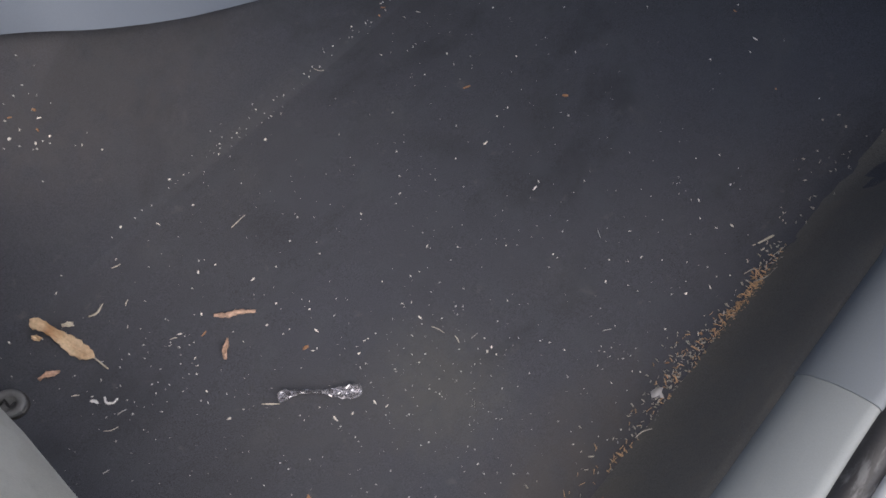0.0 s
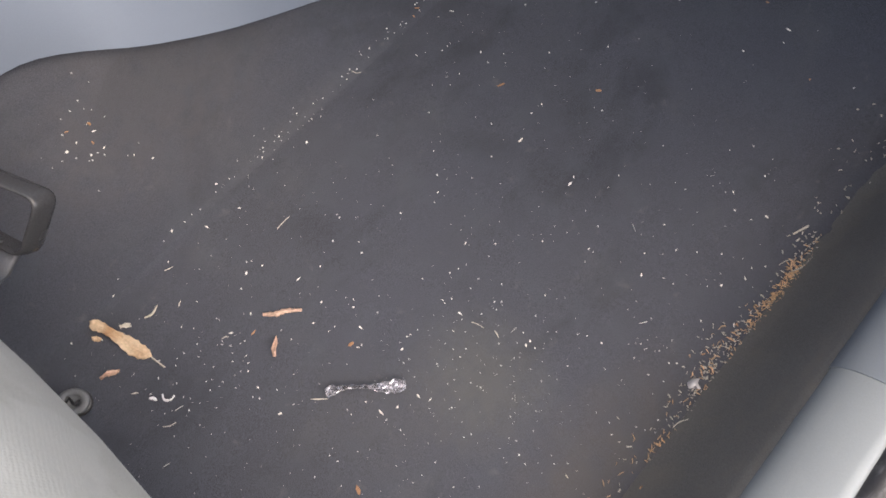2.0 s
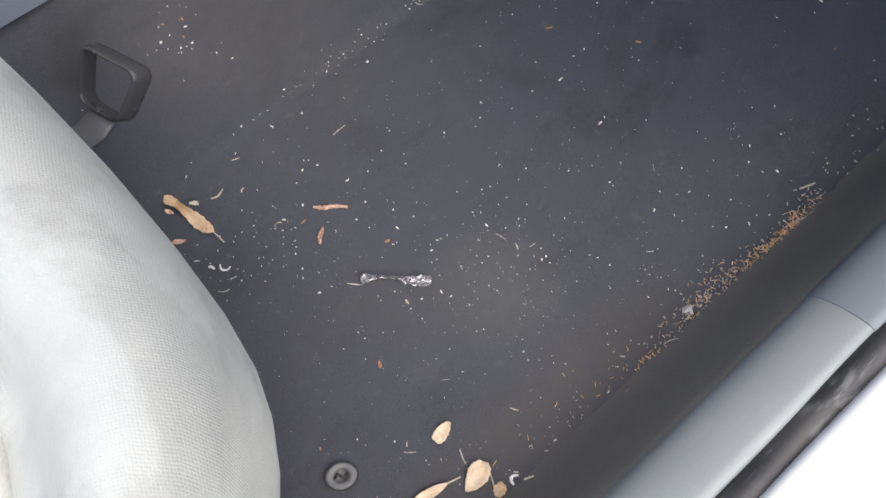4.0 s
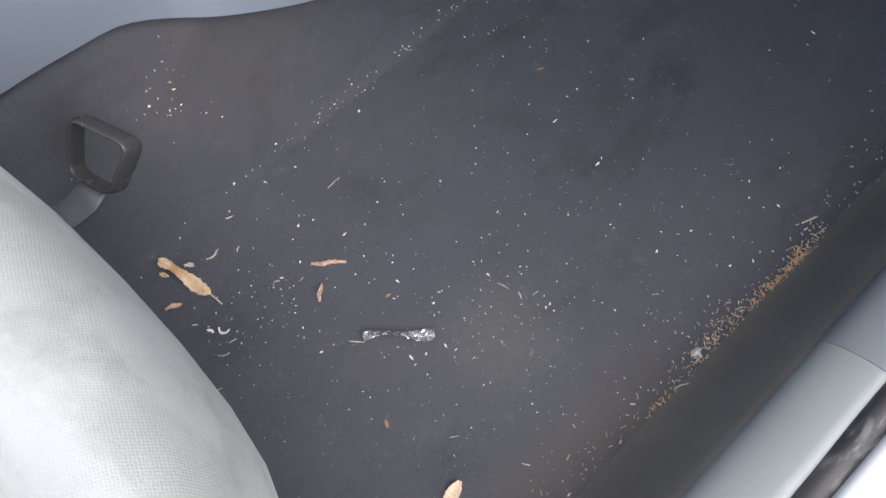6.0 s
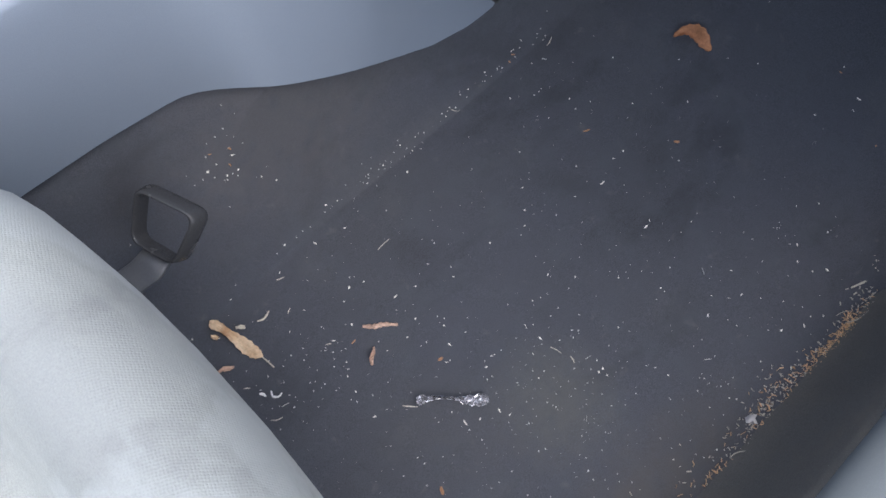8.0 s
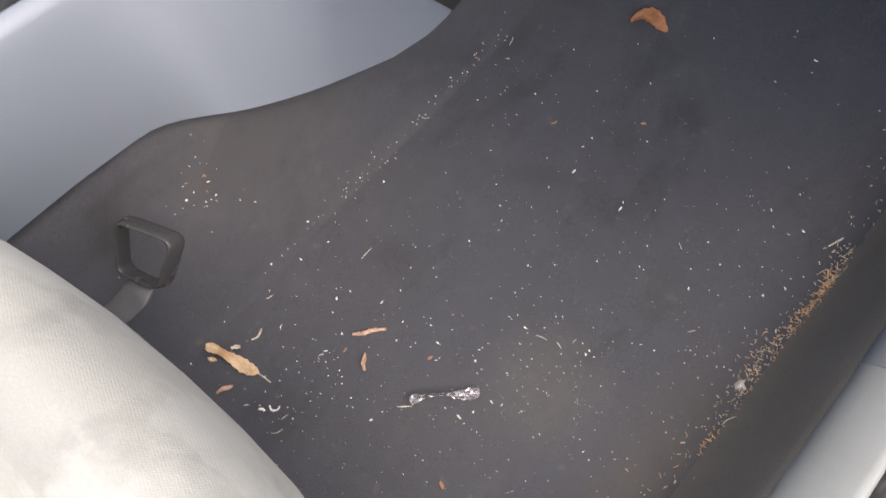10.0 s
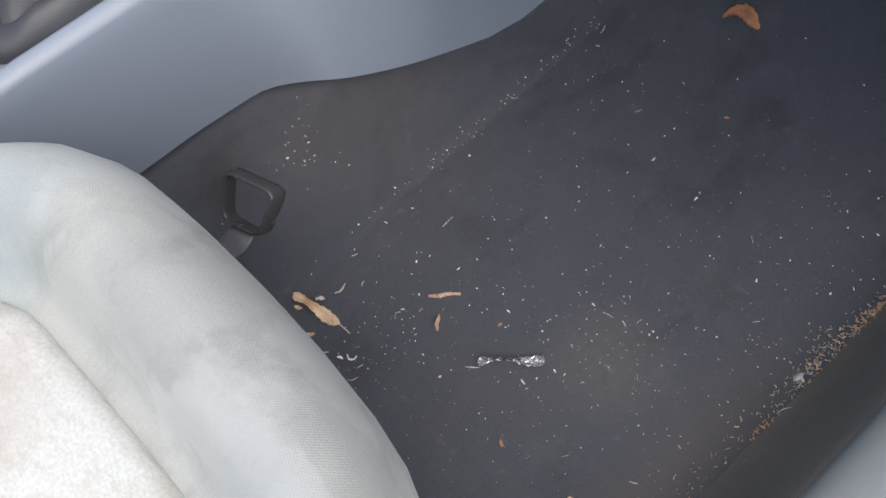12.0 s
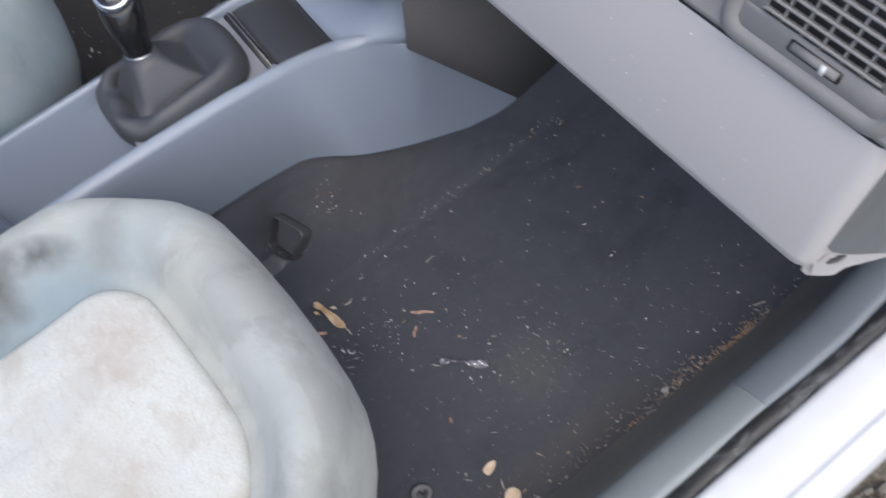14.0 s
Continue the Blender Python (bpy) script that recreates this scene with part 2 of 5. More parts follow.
stain_shade(SEAT, (-0.208, -0.330), (0.055, 0.030), (0.095, 0.10, 0.10), 0.9, 45, 10)
stain_shade(SEAT, (-0.200, -0.280), (0.022, 0.055), (0.10, 0.105, 0.105), 0.9, 40, -20)
stain_shade(SEAT, (-0.190, -0.450), (0.050, 0.130), (0.13, 0.14, 0.145), 0.75, 28, 10)
stain_shade(SEAT, (-0.232, -0.405), (0.035, 0.070), (0.13, 0.135, 0.135), 0.8, 40, -15)
stain_shade(SEAT, (-0.170, -0.215), (0.035, 0.060), (0.19, 0.195, 0.19), 0.55, 30, 30)
INSET = woven(material("white_seat_cloth", (0.565, 0.58, 0.545), 0.92, grain=(500, 0.10), stain=(13, 0.4), bump=(160, 0.5, 0.0016), tint=(0.55, 0.545, 0.515), sheen=0.1), 0.004, 0.06)
smudge(INSET, 15, 0.50, 0.68, (0.44, 0.39, 0.33), 0.5, shift=1.4)
smudge(INSET, 7, 0.52, 0.62, (0.45, 0.47, 0.46), 0.4, (1, 0.6, 1), 6.1)
smudge(INSET, 55, 0.55, 0.66, (0.42, 0.39, 0.34), 0.35, (1, 2.2, 1), 2.0)
stain_shade(INSET, (-0.080, -0.265), (0.070, 0.085), (0.40, 0.335, 0.285), 0.55, 75, 30)
stain_shade(INSET, (0.020, -0.330), (0.110, 0.070), (0.42, 0.37, 0.315), 0.45, 60, 20)
GRAVEL = varied(material("gravel_stone", (0.26, 0.235, 0.20), 0.9, grain=(300, 0.2), bump=(200, 0.5, 0.002)), 0.5)
SOIL = material("gravel_soil", (0.15, 0.13, 0.105), 0.95, grain=(120, 0.35), stain=(3, 0.5), bump=(90, 0.8, 0.01))
LEAF = material("dry_tan_leaf", (0.66, 0.51, 0.35), 0.75, grain=(400, 0.15), stain=(60, 0.7), bump=(300, 0.4, 0.001), tint=(0.33, 0.15, 0.05))
LEAF_PALE = material("bleached_leaf", (0.72, 0.59, 0.45), 0.75, grain=(400, 0.15), stain=(80, 0.5), bump=(300, 0.4, 0.001), tint=(0.5, 0.36, 0.22))
BUTTON = material("grey_button_plastic", (0.16, 0.165, 0.17), 0.5, grain=(900, 0.1), stain=(60, 0.5), tint=(0.10, 0.10, 0.105))
GLOSS = material("glossy_black_plastic", (0.012, 0.012, 0.014), 0.16, grain=(900, 0.1), stain=(30, 0.4), bump=(120, 0.08, 0.0006), gloss=0.7)
# dark blotches in the colour imitate what the chrome would mirror
POLISHED = material("chrome_painted_reflections", (0.62, 0.62, 0.64), 0.14, 1.0, grain=(300, 0.05), stain=(130, 0.9), bump=(220, 0.5, 0.001), tint=(0.08, 0.08, 0.085))
LEAF_BROWN = material("dry_brown_leaf", (0.42, 0.19, 0.09), 0.7, grain=(400, 0.2), stain=(60, 0.6), bump=(300, 0.4, 0.001))
BARK_PALE = material("pale_bark", (0.56, 0.38, 0.29), 0.85, grain=(500, 0.3), stain=(150, 0.6), bump=(400, 0.8, 0.0015))
BARK = varied(material("bark_chip", (0.36, 0.20, 0.11), 0.85, grain=(600, 0.25), stain=(90, 0.5), bump=(500, 0.6, 0.001)), 0.35)
CRUMB = varied(material("pale_crumb", (0.76, 0.73, 0.67), 0.85, grain=(600, 0.15), stain=(200, 0.3), bump=(600, 0.3, 0.0005)), 0.35)
DUST = varied(material("grey_dust", (0.72, 0.72, 0.70), 0.9, grain=(600, 0.15), bump=(600, 0.3, 0.0005)), 0.5)
HUSK = varied(material("tan_husk", (0.66, 0.44, 0.26), 0.85, grain=(600, 0.25), bump=(500, 0.5, 0.001)), 0.45)
STRAW = varied(material("dry_straw", (0.58, 0.54, 0.46), 0.8, grain=(600, 0.2), bump=(600, 0.3, 0.0005)), 0.4)
# dark streaks in the foil's colour imitate its shaded creases
FOIL = material("silver_foil", (0.66, 0.66, 0.69), 0.22, 0.85, grain=(500, 0.2), stain=(220, 0.8), bump=(200, 0.7, 0.002), tint=(0.22, 0.22, 0.25))
GREY_METAL = material("grey_metal", (0.30, 0.30, 0.31), 0.45, 0.6, grain=(500, 0.1), bump=(400, 0.2, 0.0005))


# ---------------------------------------------------------------- mesh helpers
def thing(name, at, label, category, group="", kind=""):
    e = new(name)
    e.empty_display_size = 0.02
    e.matrix_basis = Matrix.Translation(at)
    return tagged(e, label, category, group, kind)


def mesh_of(bm, name, mat, smooth=True):
    me = bpy.data.meshes.new(name)
    bmesh.ops.recalc_face_normals(bm, faces=bm.faces[:])
    for f in bm.faces:
        f.smooth = smooth
    bm.to_mesh(me)
    bm.free()
    me.materials.append(mat)
    return me


def home(ob):
    m = ob.matrix_basis.copy()
    while ob.parent:
        m = ob.parent.matrix_basis @ ob.matrix_parent_inverse @ m
        ob = ob.parent
    return m


def part(name, bm, mat, parent, label="", smooth=True):
    """Links a mesh that is given in the place's own coordinates as a part of a thing."""
    ob = new(name, mesh_of(bm, name, mat, smooth))
    if parent is not None:
        ob.parent = parent
        ob.matrix_parent_inverse = home(parent).inverted()
    return tagged(ob, label)


def single(name, bm, mat, label, category, group="", kind="", smooth=True):
    return tagged(part(name, bm, mat, None, "", smooth), label, category, group, kind)


def sharp(bm, angle=35):
    lim = radians(angle)
    bm.normal_update()
    cut = [e for e in bm.edges if len(e.link_faces) == 2 and e.calc_face_angle(0) > lim]
    bmesh.ops.split_edges(bm, edges=cut)
    return bm


def loft(sections, closed=False, cap=False, bm=None):
    """A skin over sections of equal count; closed joins each section's end to its start."""
    bm = bm or bmesh.new()
    rows = [[bm.verts.new(p) for p in s] for s in sections]
    n = len(rows[0])
    for a, b in zip(rows, rows[1:]):
        for i in range(n if closed else n - 1):
            j = (i + 1) % n
            bm.faces.new((a[i], a[j], b[j], b[i]))
    if cap:
        bm.faces.new(rows[0])
        bm.faces.new(rows[-1][::-1])
    return bm


def shell(bm, t):
    bmesh.ops.recalc_face_normals(bm, faces=bm.faces[:])
    bmesh.ops.solidify(bm, geom=bm.faces[:], thickness=t)
    return bm


def block(c, size, bevel=0.002, rot=(0, 0, 0), bm=None, seg=2):
    one = bmesh.new()
    bmesh.ops.create_cube(one, size=1.0, matrix=Matrix.Diagonal((*size, 1)))
    if bevel:
        bmesh.ops.bevel(one, geom=one.edges[:], offset=bevel, segments=seg, profile=0.5, affect="EDGES")
    one.transform(pose(*c, *rot))
    if bm is None:
        return one
    me = bpy.data.meshes.new("tmp")
    one.to_mesh(me)
    one.free()
    bm.from_mesh(me)
    bpy.data.meshes.remove(me)
    return bm


def smooth_line(points, steps=6):
    """A Catmull-Rom line through the points."""
    p = [Vector(v) for v in points]
    p = [p[0] * 2 - p[1]] + p + [p[-1] * 2 - p[-2]]
    out = []
    for a, b, c, d in zip(p, p[1:], p[2:], p[3:]):
        for k in range(steps):
            u = k / steps
            out.append(0.5 * (2 * b + (c - a) * u + (2 * a - 5 * b + 4 * c - d) * u * u + (3 * b - a - 3 * c + d) * u ** 3))
    return out + [p[-2]]


def tube(points, radii, n=12, flat=1.0, up=(0, 0, 1), closed=False):
    """A round or flattened bar along points; radii: one or one per point."""
    pts = [Vector(p) for p in points]
    rad = radii if isinstance(radii, (list, tuple)) else [radii] * len(pts)
    secs = []
    for i, p in enumerate(pts):
        a, b = (pts[i - 1], pts[(i + 1) % len(pts)]) if closed else (pts[max(i - 1, 0)], pts[min(i + 1, len(pts) - 1)])
        d = (b - a).normalized()
        s = d.cross(Vector(up))
        s = s.normalized() if s.length > 1e-4 else Vector((1, 0, 0))
        v = s.cross(d).normalized()
        secs.append([p + s * math.cos(k * math.tau / n) * rad[i] + v * math.sin(k * math.tau / n) * rad[i] * flat for k in range(n)])
    if closed:
        return loft(secs + [secs[0]], True)
    return loft(secs, True, True)


def lathe(profile, m, n=24, cap=True):
    """profile: (radius, height) pairs turned round the z axis of m."""
    secs = [[m @ Vector((r * math.cos(k * math.tau / n), r * math.sin(k * math.tau / n), z)) for k in range(n)] for r, z in profile]
    return loft(secs, True, cap)


def interp(x, table):
    if x <= table[0][0]:
        return table[0][1]
    for (a, u), (b, v) in zip(table, table[1:]):
        if x <= b:
            return u + (v - u) * (x - a) / (b - a)
    return table[-1][1]


# ---------------------------------------------------------------- floor and body
MID = -0.37                       # the car's middle line
FAR = 0.21                        # the far footwell is wider by this
PROFILE = [(0.0, 0.205), (0.06, 0.20), (0.085, 0.192), (0.105, 0.183), (0.117, 0.166), (0.1225, 0.12), (0.133, 0.07), (0.148, 0.036),
           (0.160, 0.014), (0.1665, 0.0055), (0.1725, 0.0005), (0.180, -0.0005), (0.24, 0.0), (0.588, 0.0), (0.600, 0.003), (0.611, 0.020), (0.630, 0.066), (0.6415, 0.096), (0.648, 0.105), (0.66, 0.107), (0.70, 0.08)]
SHOULDER = [(0.0, 0.205), (0.06, 0.20), (0.078, 0.195), (0.088, 0.180), (0.097, 0.148), (0.106, 0.123), (0.118, 0.104), (0.136, 0.074), (0.150, 0.043), (0.160, 0.021), (0.167, 0.009), (0.173, 0.002), (0.180, -0.0005), (0.24, 0.0), (0.7, 0.0)]     # slacker tunnel side beside the seat


def toe(y):
    return 0.0 if y < 0.41 else 7 * (y - 0.41) ** 2 if y < 0.48 else 0.0343 + (y - 0.48) * 0.98


def floor_z(x, y):
    d = abs(x - MID)
    side = interp(max(min(d, 0.4), d - FAR) if x < MID else d, PROFILE)
    if MID < x < -0.18:
        w = min(1, max(0, (y + 0.01) / 0.08))
        w = w * w * (3 - 2 * w)
        side = side * w + interp(d, SHOULDER) * (1 - w)
    front = toe(y)
    k = 0.025
    h = max(k - abs(side - front), 0) / k
    z = max(side, front) + h * h * k * 0.25 * (1 if y > 0.40 else 0)
    return z + 0.0016 * noise.noise(Vector((x * 14, y * 14, 0.3))) * (1 if side < 0.09 else 0.3)


stations = sorted({round(MID + s * d - (FAR if s < 0 and d > 0.4 else 0), 4) for s in (1, -1) for d in [p[0] for p in PROFILE + SHOULDER[2:12]] + [0.24 + 0.0169 * k for k in range(20)]})
ys = [-0.98 + 0.02 * k for k in range(99)]
rows = [[(x, y, floor_z(x, y)) for x in stations] for y in ys]
for keep, mat, label in ((lambda x: x >= MID, CARPET, "worn charcoal floor carpet littered with crumbs"), (lambda x: x <= MID, CARPET_DIRTY_SHADED, "dirty brown carpet with painted shade on the driver's side")):
    half = [[p for p in r if keep(p[0])] for r in rows]
    single("floor_carpet", loft([r + [(x, y, z - 0.008) for x, y, z in reversed(r)] for r in half], True, True), mat, label, "carpet", kind="structure")


def long_trim(name, profile, y0, y1, mat, label, category, parent=None, n=12, lift=lambda y: 0.0, shift=lambda y: 0.0):
    secs = []
    for k in range(n + 1):
        y = y0 + (y1 - y0) * k / n
        secs.append([(x + shift(y), y, z + lift(y)) for x, z in profile])
    return single(name, sharp(loft(secs, True, True), 60), mat, label, category, kind="structure")


def rounded(points, r=0.006, steps=3):
    out = []
    n = len(points)
    for i in range(n):
        p, a, b = Vector(points[i]), Vector(points[i - 1]), Vector(points[(i + 1) % n])
        u, v = (a - p), (b - p)
        ra, rb = min(r, u.length * 0.45), min(r, v.length * 0.45)
        s, e = p + u.normalized() * ra, p + v.normalized() * rb
        for k in range(steps + 1):
            t = k / steps
            q = s * (1 - t) ** 2 + p * 2 * t * (1 - t) + e * t * t
            out.append((q.x, q.y))
    return out


scuff = rounded([(0.2760, 0.090), (0.2765, 0.1065), (0.2815, 0.1165), (0.2930, 0.1265), (0.3090, 0.1345), (0.3225, 0.1380), (0.3278, 0.128), (0.326, 0.085), (0.285, 0.080)], 0.009)
kick = rounded([(0.2752, 0.090), (0.2757, 0.1072), (0.2810, 0.1177), (0.2927, 0.1278), (0.3089, 0.1358), (0.3230, 0.1393), (0.3286, 0.128), (0.3265, 0.085), (0.285, 0.080)], 0.009)
long_trim("sill_trim", scuff, -0.985, 0.2362, SILL, "grey moulded plastic door sill cover", "sill trim")
long_trim("sill_trim", kick, 0.2352, 0.98, KICK, "grey plastic kick trim meeting the sill cover", "sill trim", n=30,
          lift=lambda y: max(0, y - 0.45) ** 2 * 0.5, shift=lambda y: -max(0, y - 0.36) * 0.08)
seal = tube([(0.3358 + 0.0015 * math.sin(y * 23) * (1 if y < 0.3 else 0.3), y, 0.130 + 0.002 * math.sin(y * 31 + 1)) for y in [-0.98 + 0.02 * k for k in range(99)]], 0.0118, 12, 0.75)
single("door_seal", seal, RUBBER, "scuffed black rubber door seal along the sill", "door seal", kind="structure")
step = rounded([(0.3435, 0.09), (0.3440, 0.134), (0.348, 0.1425), (0.389, 0.146), (0.394, 0.134), (0.403, 0.133), (0.406, 0.139), (0.413, 0.138), (0.417, 0.120), (0.430, 0.118),
                (0.440, 0.092), (0.446, 0.0), (0.440, -0.14), (0.3435, -0.15)], 0.006)
long_trim("body_sill", step, -0.985, 0.98, PAINT, "white painted steel body sill with long ridges", "car body", n=4)
far_side = [(2 * MID - x - FAR, z) for x, z in reversed(scuff)]
long_trim("sill_trim", far_side, -0.985, 0.98, KICK, "blue-grey moulded plastic sill cover on the far door side", "sill trim")

# dusty carpet strip that climbs the sill
def strip_side(y):
    wob = 0.0012 * noise.noise(Vector((y * 40, 0, 9)))
    return [(MID + d + wob, y, floor_z(MID + d + wob, y) + 0.0014 - 0.0018 * (k == 0)) for k, d in enumerate((0.598, 0.604, 0.611, 0.6205, 0.630, 0.6415, 0.648, 0.655))]


single("side_carpet", loft([strip_side(-0.97 + 0.01 * k) for k in range(156)]), SIDE_CARPET, "dusty grey-brown carpet strip up the door sill", "carpet", kind="structure")

# plain wall behind
back = [[(x, -0.96, z) for x in (-1.30, -0.4, 0.27)] + [(x, -0.985, z) for x in (0.27, -0.4, -1.30)] for z in (0.0, 0.4, 0.8)]
single("wall_rear", loft(back, True, True), DASH_DARK, "plain grey wall closing the cabin behind", "wall", kind="structure")

# ground outside
gb = bmesh.new()
for a, b in (((-400, -400), (400, 400)),):
    q = [gb.verts.new((x, y, -0.305)) for x, y in ((a[0], a[1]), (b[0], a[1]), (b[0], b[1]), (a[0], b[1]))]
    gb.faces.new(q)
single("ground", gb, SOIL, "brown gravel ground beside the car", "ground", kind="structure")


# ---------------------------------------------------------------- seats
def outline(left, right, front, rl, rr, power=1.35, skew=0.043, ease=8, back=-0.66, n=16):
    """Plan of a cushion: straight sides and soft front corners, each with its own reach."""
    pts = [(left, back + (front - rl - back) * k / 8) for k in range(8)]
    for cx, r, a0, step in ((left + rl, rl, math.pi, -1), (right - rr, rr, math.pi / 2, -1)):
        for k in range(n + 1):
            a = a0 + step * k * math.pi / 2 / n
            c, q = math.cos(a), math.sin(a)
            pts.append((cx + r * math.copysign(abs(c) ** (2 / power), c), front - r + r * abs(q) ** (2 / power)))
    pts += [(right, front - rr - (front - rr - back) * k / 8) for k in range(1, 9)]
    for k in range(ease):             # eases the joints of arcs and sides
        pts = [pts[0]] + [tuple(0.25 * a + 0.5 * b + 0.25 * c for a, b, c in zip(p, q, r)) for p, q, r in zip(pts, pts[1:], pts[2:])] + [pts[-1]]
    mid = (left + right) / 2
    return [(x, y + skew * (x - mid)) for x, y in pts]


SEAT_X = -0.012
FAR_SEAT = Vector((-0.72, -0.02, 0.03))      # mirror line, slide and lift of the driver's seat


def dip(x, y, z):
    """Soft hollows and lumps of a used cushion."""
    return z + 0.005 * noise.noise(Vector((x * 9, y * 9, 4.0))) * min(1, max(0, (z - 0.26) * 14))


def seat(place=lambda x, y: (x, y), lift=0.0):
    s = thing("car_seat", (*place(SEAT_X, -0.4), 0.02), "pale blue-grey cloth car seat with stained white centre", "seat")
    # inset from the widest line, front, corner reach, height
    rings = [(0.100, -0.205, 0.55, 0.085), (0.072, -0.180, 0.66, 0.130), (0.036, -0.147, 0.82, 0.185), (0.012, -0.120, 0.95, 0.235), (0.002, -0.1105, 0.99, 0.272), (0.0, -0.1095, 1.0, 0.30), (0.001, -0.110, 1.0, 0.333),
             (0.005, -0.112, 0.98, 0.371), (0.014, -0.123, 0.94, 0.401), (0.029, -0.141, 0.85, 0.418), (0.054, -0.162, 0.72, 0.419), (0.084, -0.181, 0.60, 0.403), (0.106, -0.197, 0.52, 0.376), (0.120, -0.2055, 0.48, 0.367), (0.134, -0.216, 0.42, 0.3645)]
    secs = []
    for d, f, k, z in rings:
        power = 0.98 + 0.80 * min(1, d / 0.11)
        secs.append([(*place(x, y), dip(x, y, z) + lift) for x, y in outline(-0.2659 + d * 0.92, 0.3357 - d * 1.28, f + 0.0124, 0.119 * k, 0.232 * (1 - 3.4 * d), power, 0.036 + 0.034 * min(1, d / 0.11))])
    part("bolster", loft(secs, True, True), SEAT, s, "pale blue-grey ribbed cloth with grey soiling and painted bluish shade")
    rings = [(0.004, -0.206, 1.0, 0.357), (0.0, -0.2048, 1.0, 0.3635), (0.003, -0.2075, 0.97, 0.371), (0.012, -0.216, 0.86, 0.3765), (0.055, -0.257, 0.6, 0.3745), (0.11, -0.31, 0.3, 0.371)]
    secs = [[(*place(x, y), dip(x, y, z) + lift) for x, y in outline(-0.1542 + d, 0.1702 - d, f, 0.0585 * k, 0.1275 * k, 1.87, 0.07, 2)] for d, f, k, z in rings]
    part("seat_centre", loft(secs, True, True), INSET, s, "off-white quilted cloth with brown stains")
    part("base", block((*place(SEAT_X, -0.42), 0.055 + lift / 2), (0.40, 0.40, 0.11 + lift), 0.01), BLACK, s, "black seat base")
    for side, out in ((-0.250, 0.012), (0.292, -0.012)):
        skirt = []
        for k in range(13):
            u = k / 12
            y, h = -0.62 + 0.455 * u, 0.075 * math.sqrt(max(0.02, 1 - max(0, (u - 0.72) / 0.28) ** 2))
            skirt.append([(*place(side + out * b, y), 0.115 + lift + h * a) for a, b in ((-0.7, 1.2), (-0.4, 0.2), (0.3, 0.0), (0.8, 0.3), (1.0, 0.9))])
        part("side_skirt", shell(loft(skirt), 0.004), PLATE, s, "mauve-grey plastic side skirt")
    return s


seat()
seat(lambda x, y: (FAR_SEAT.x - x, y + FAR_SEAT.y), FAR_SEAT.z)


def mat_button(x, y, turn):
    """A round plastic mat fastener with a slotted hollow in its top."""
    r = thing("mat_button", (x, y, 0), "dull grey round plastic mat fastener with slot", "fastener", "mat fasteners")
    m = Matrix.Translation((x, y, 0)) @ pose(0, 0, 0, 0, 0, turn)
    wide = Matrix.Diagonal((1.12, 0.92, 1, 1))
    part("washer", lathe([(0.0124, -0.001), (0.0128, 0.0015), (0.0118, 0.003), (0.009, 0.0034)], m @ wide, 28), RUBBER, r, "dark rubber washer")
    disc = part("disc", lathe([(0.0085, 0.002), (0.0118, 0.0042), (0.0124, 0.0062), (0.0118, 0.0076), (0.0102, 0.0083), (0.0070, 0.0080), (0.0061, 0.0066), (0.0058, 0.0046)], m @ wide, 28), BUTTON, r, "grey dished disc")
    key = tube([m @ Vector(p) for p in ((-0.0056, -0.0016, 0.0072), (-0.0026, 0.0024, 0.0078), (0.0, -0.0006, 0.0078), (0.0026, -0.0028, 0.0078), (0.0056, 0.0014, 0.0072))], 0.0012, 6, 0.7)
    part("slot_key", key, BLACK, disc, "bent dark cross bar")


mat_button(-0.1495, -0.1425, 40)
mat_button(0.1245, -0.1255, 62)


def seat_lever():
    """The looped handle that sticks out in front of the seat."""
    s = thing("seat_lever", (-0.215, -0.09, 0.08), "black plastic looped seat adjusting handle", "lever")
    tl, tr, br, bl = Vector((-0.2385, -0.0650, 0.1860)), Vector((-0.1815, -0.0455, 0.1860)), Vector((-0.1785, -0.0835, 0.1520)), Vector((-0.2310, -0.0955, 0.1390))
    nrm = (tr - tl).cross(br - tr).normalized()
    if nrm.z < 0:
        nrm = -nrm

    def ring(k, depth):
        c = (tl + tr + br + bl) / 4
        p = [c + (q - c) * k for q in (tl, tr, br, bl)]
        out = []
        for i in range(4):
            q, a, b = p[i], p[i - 1], p[(i + 1) % 4]
            s0, e0 = q + (a - q).normalized() * 0.012 * k, q + (b - q).normalized() * 0.012 * k
            out += [(s0 * (1 - t) ** 2 + q * 2 * t * (1 - t) + e0 * t * t) - nrm * depth for t in (0, 0.2, 0.4, 0.6, 0.8, 1.0)]
        return out

    secs = [ring(0.88, 0.016), ring(0.855, 0.004), ring(0.86, 0.001), ring(0.885, -0.0008), ring(0.925, -0.001), ring(0.96, 0.0005), ring(0.99, 0.004), ring(1.03, 0.011), ring(1.03, 0.0155), ring(1.0, 0.018), ring(0.93, 0.0182), ring(0.88, 0.016)]
    part("loop", loft(secs, True), LEVER, s)
    low = bl.lerp(br, 0.50)
    side = (br - bl).normalized()
    rows = []
    for p, w in ((low + Vector((0, 0.004, -0.004)), 0.0150), (low + Vector((0.001, -0.012, -0.010)), 0.0170), (Vector((-0.210, -0.118, 0.126)), 0.0172), (Vector((-0.220, -0.155, 0.118)), 0.0172)):
        rows.append([p + side * w * u + Vector((0, 0.002, 0.003)) * (1 - u * u) for u in (-1, -0.9, -0.4, 0, 0.4, 0.9, 1)])
    part("stem", shell(loft(rows), 0.005), LEVER_GREY, s, "flat worn grey stem")


seat_lever()

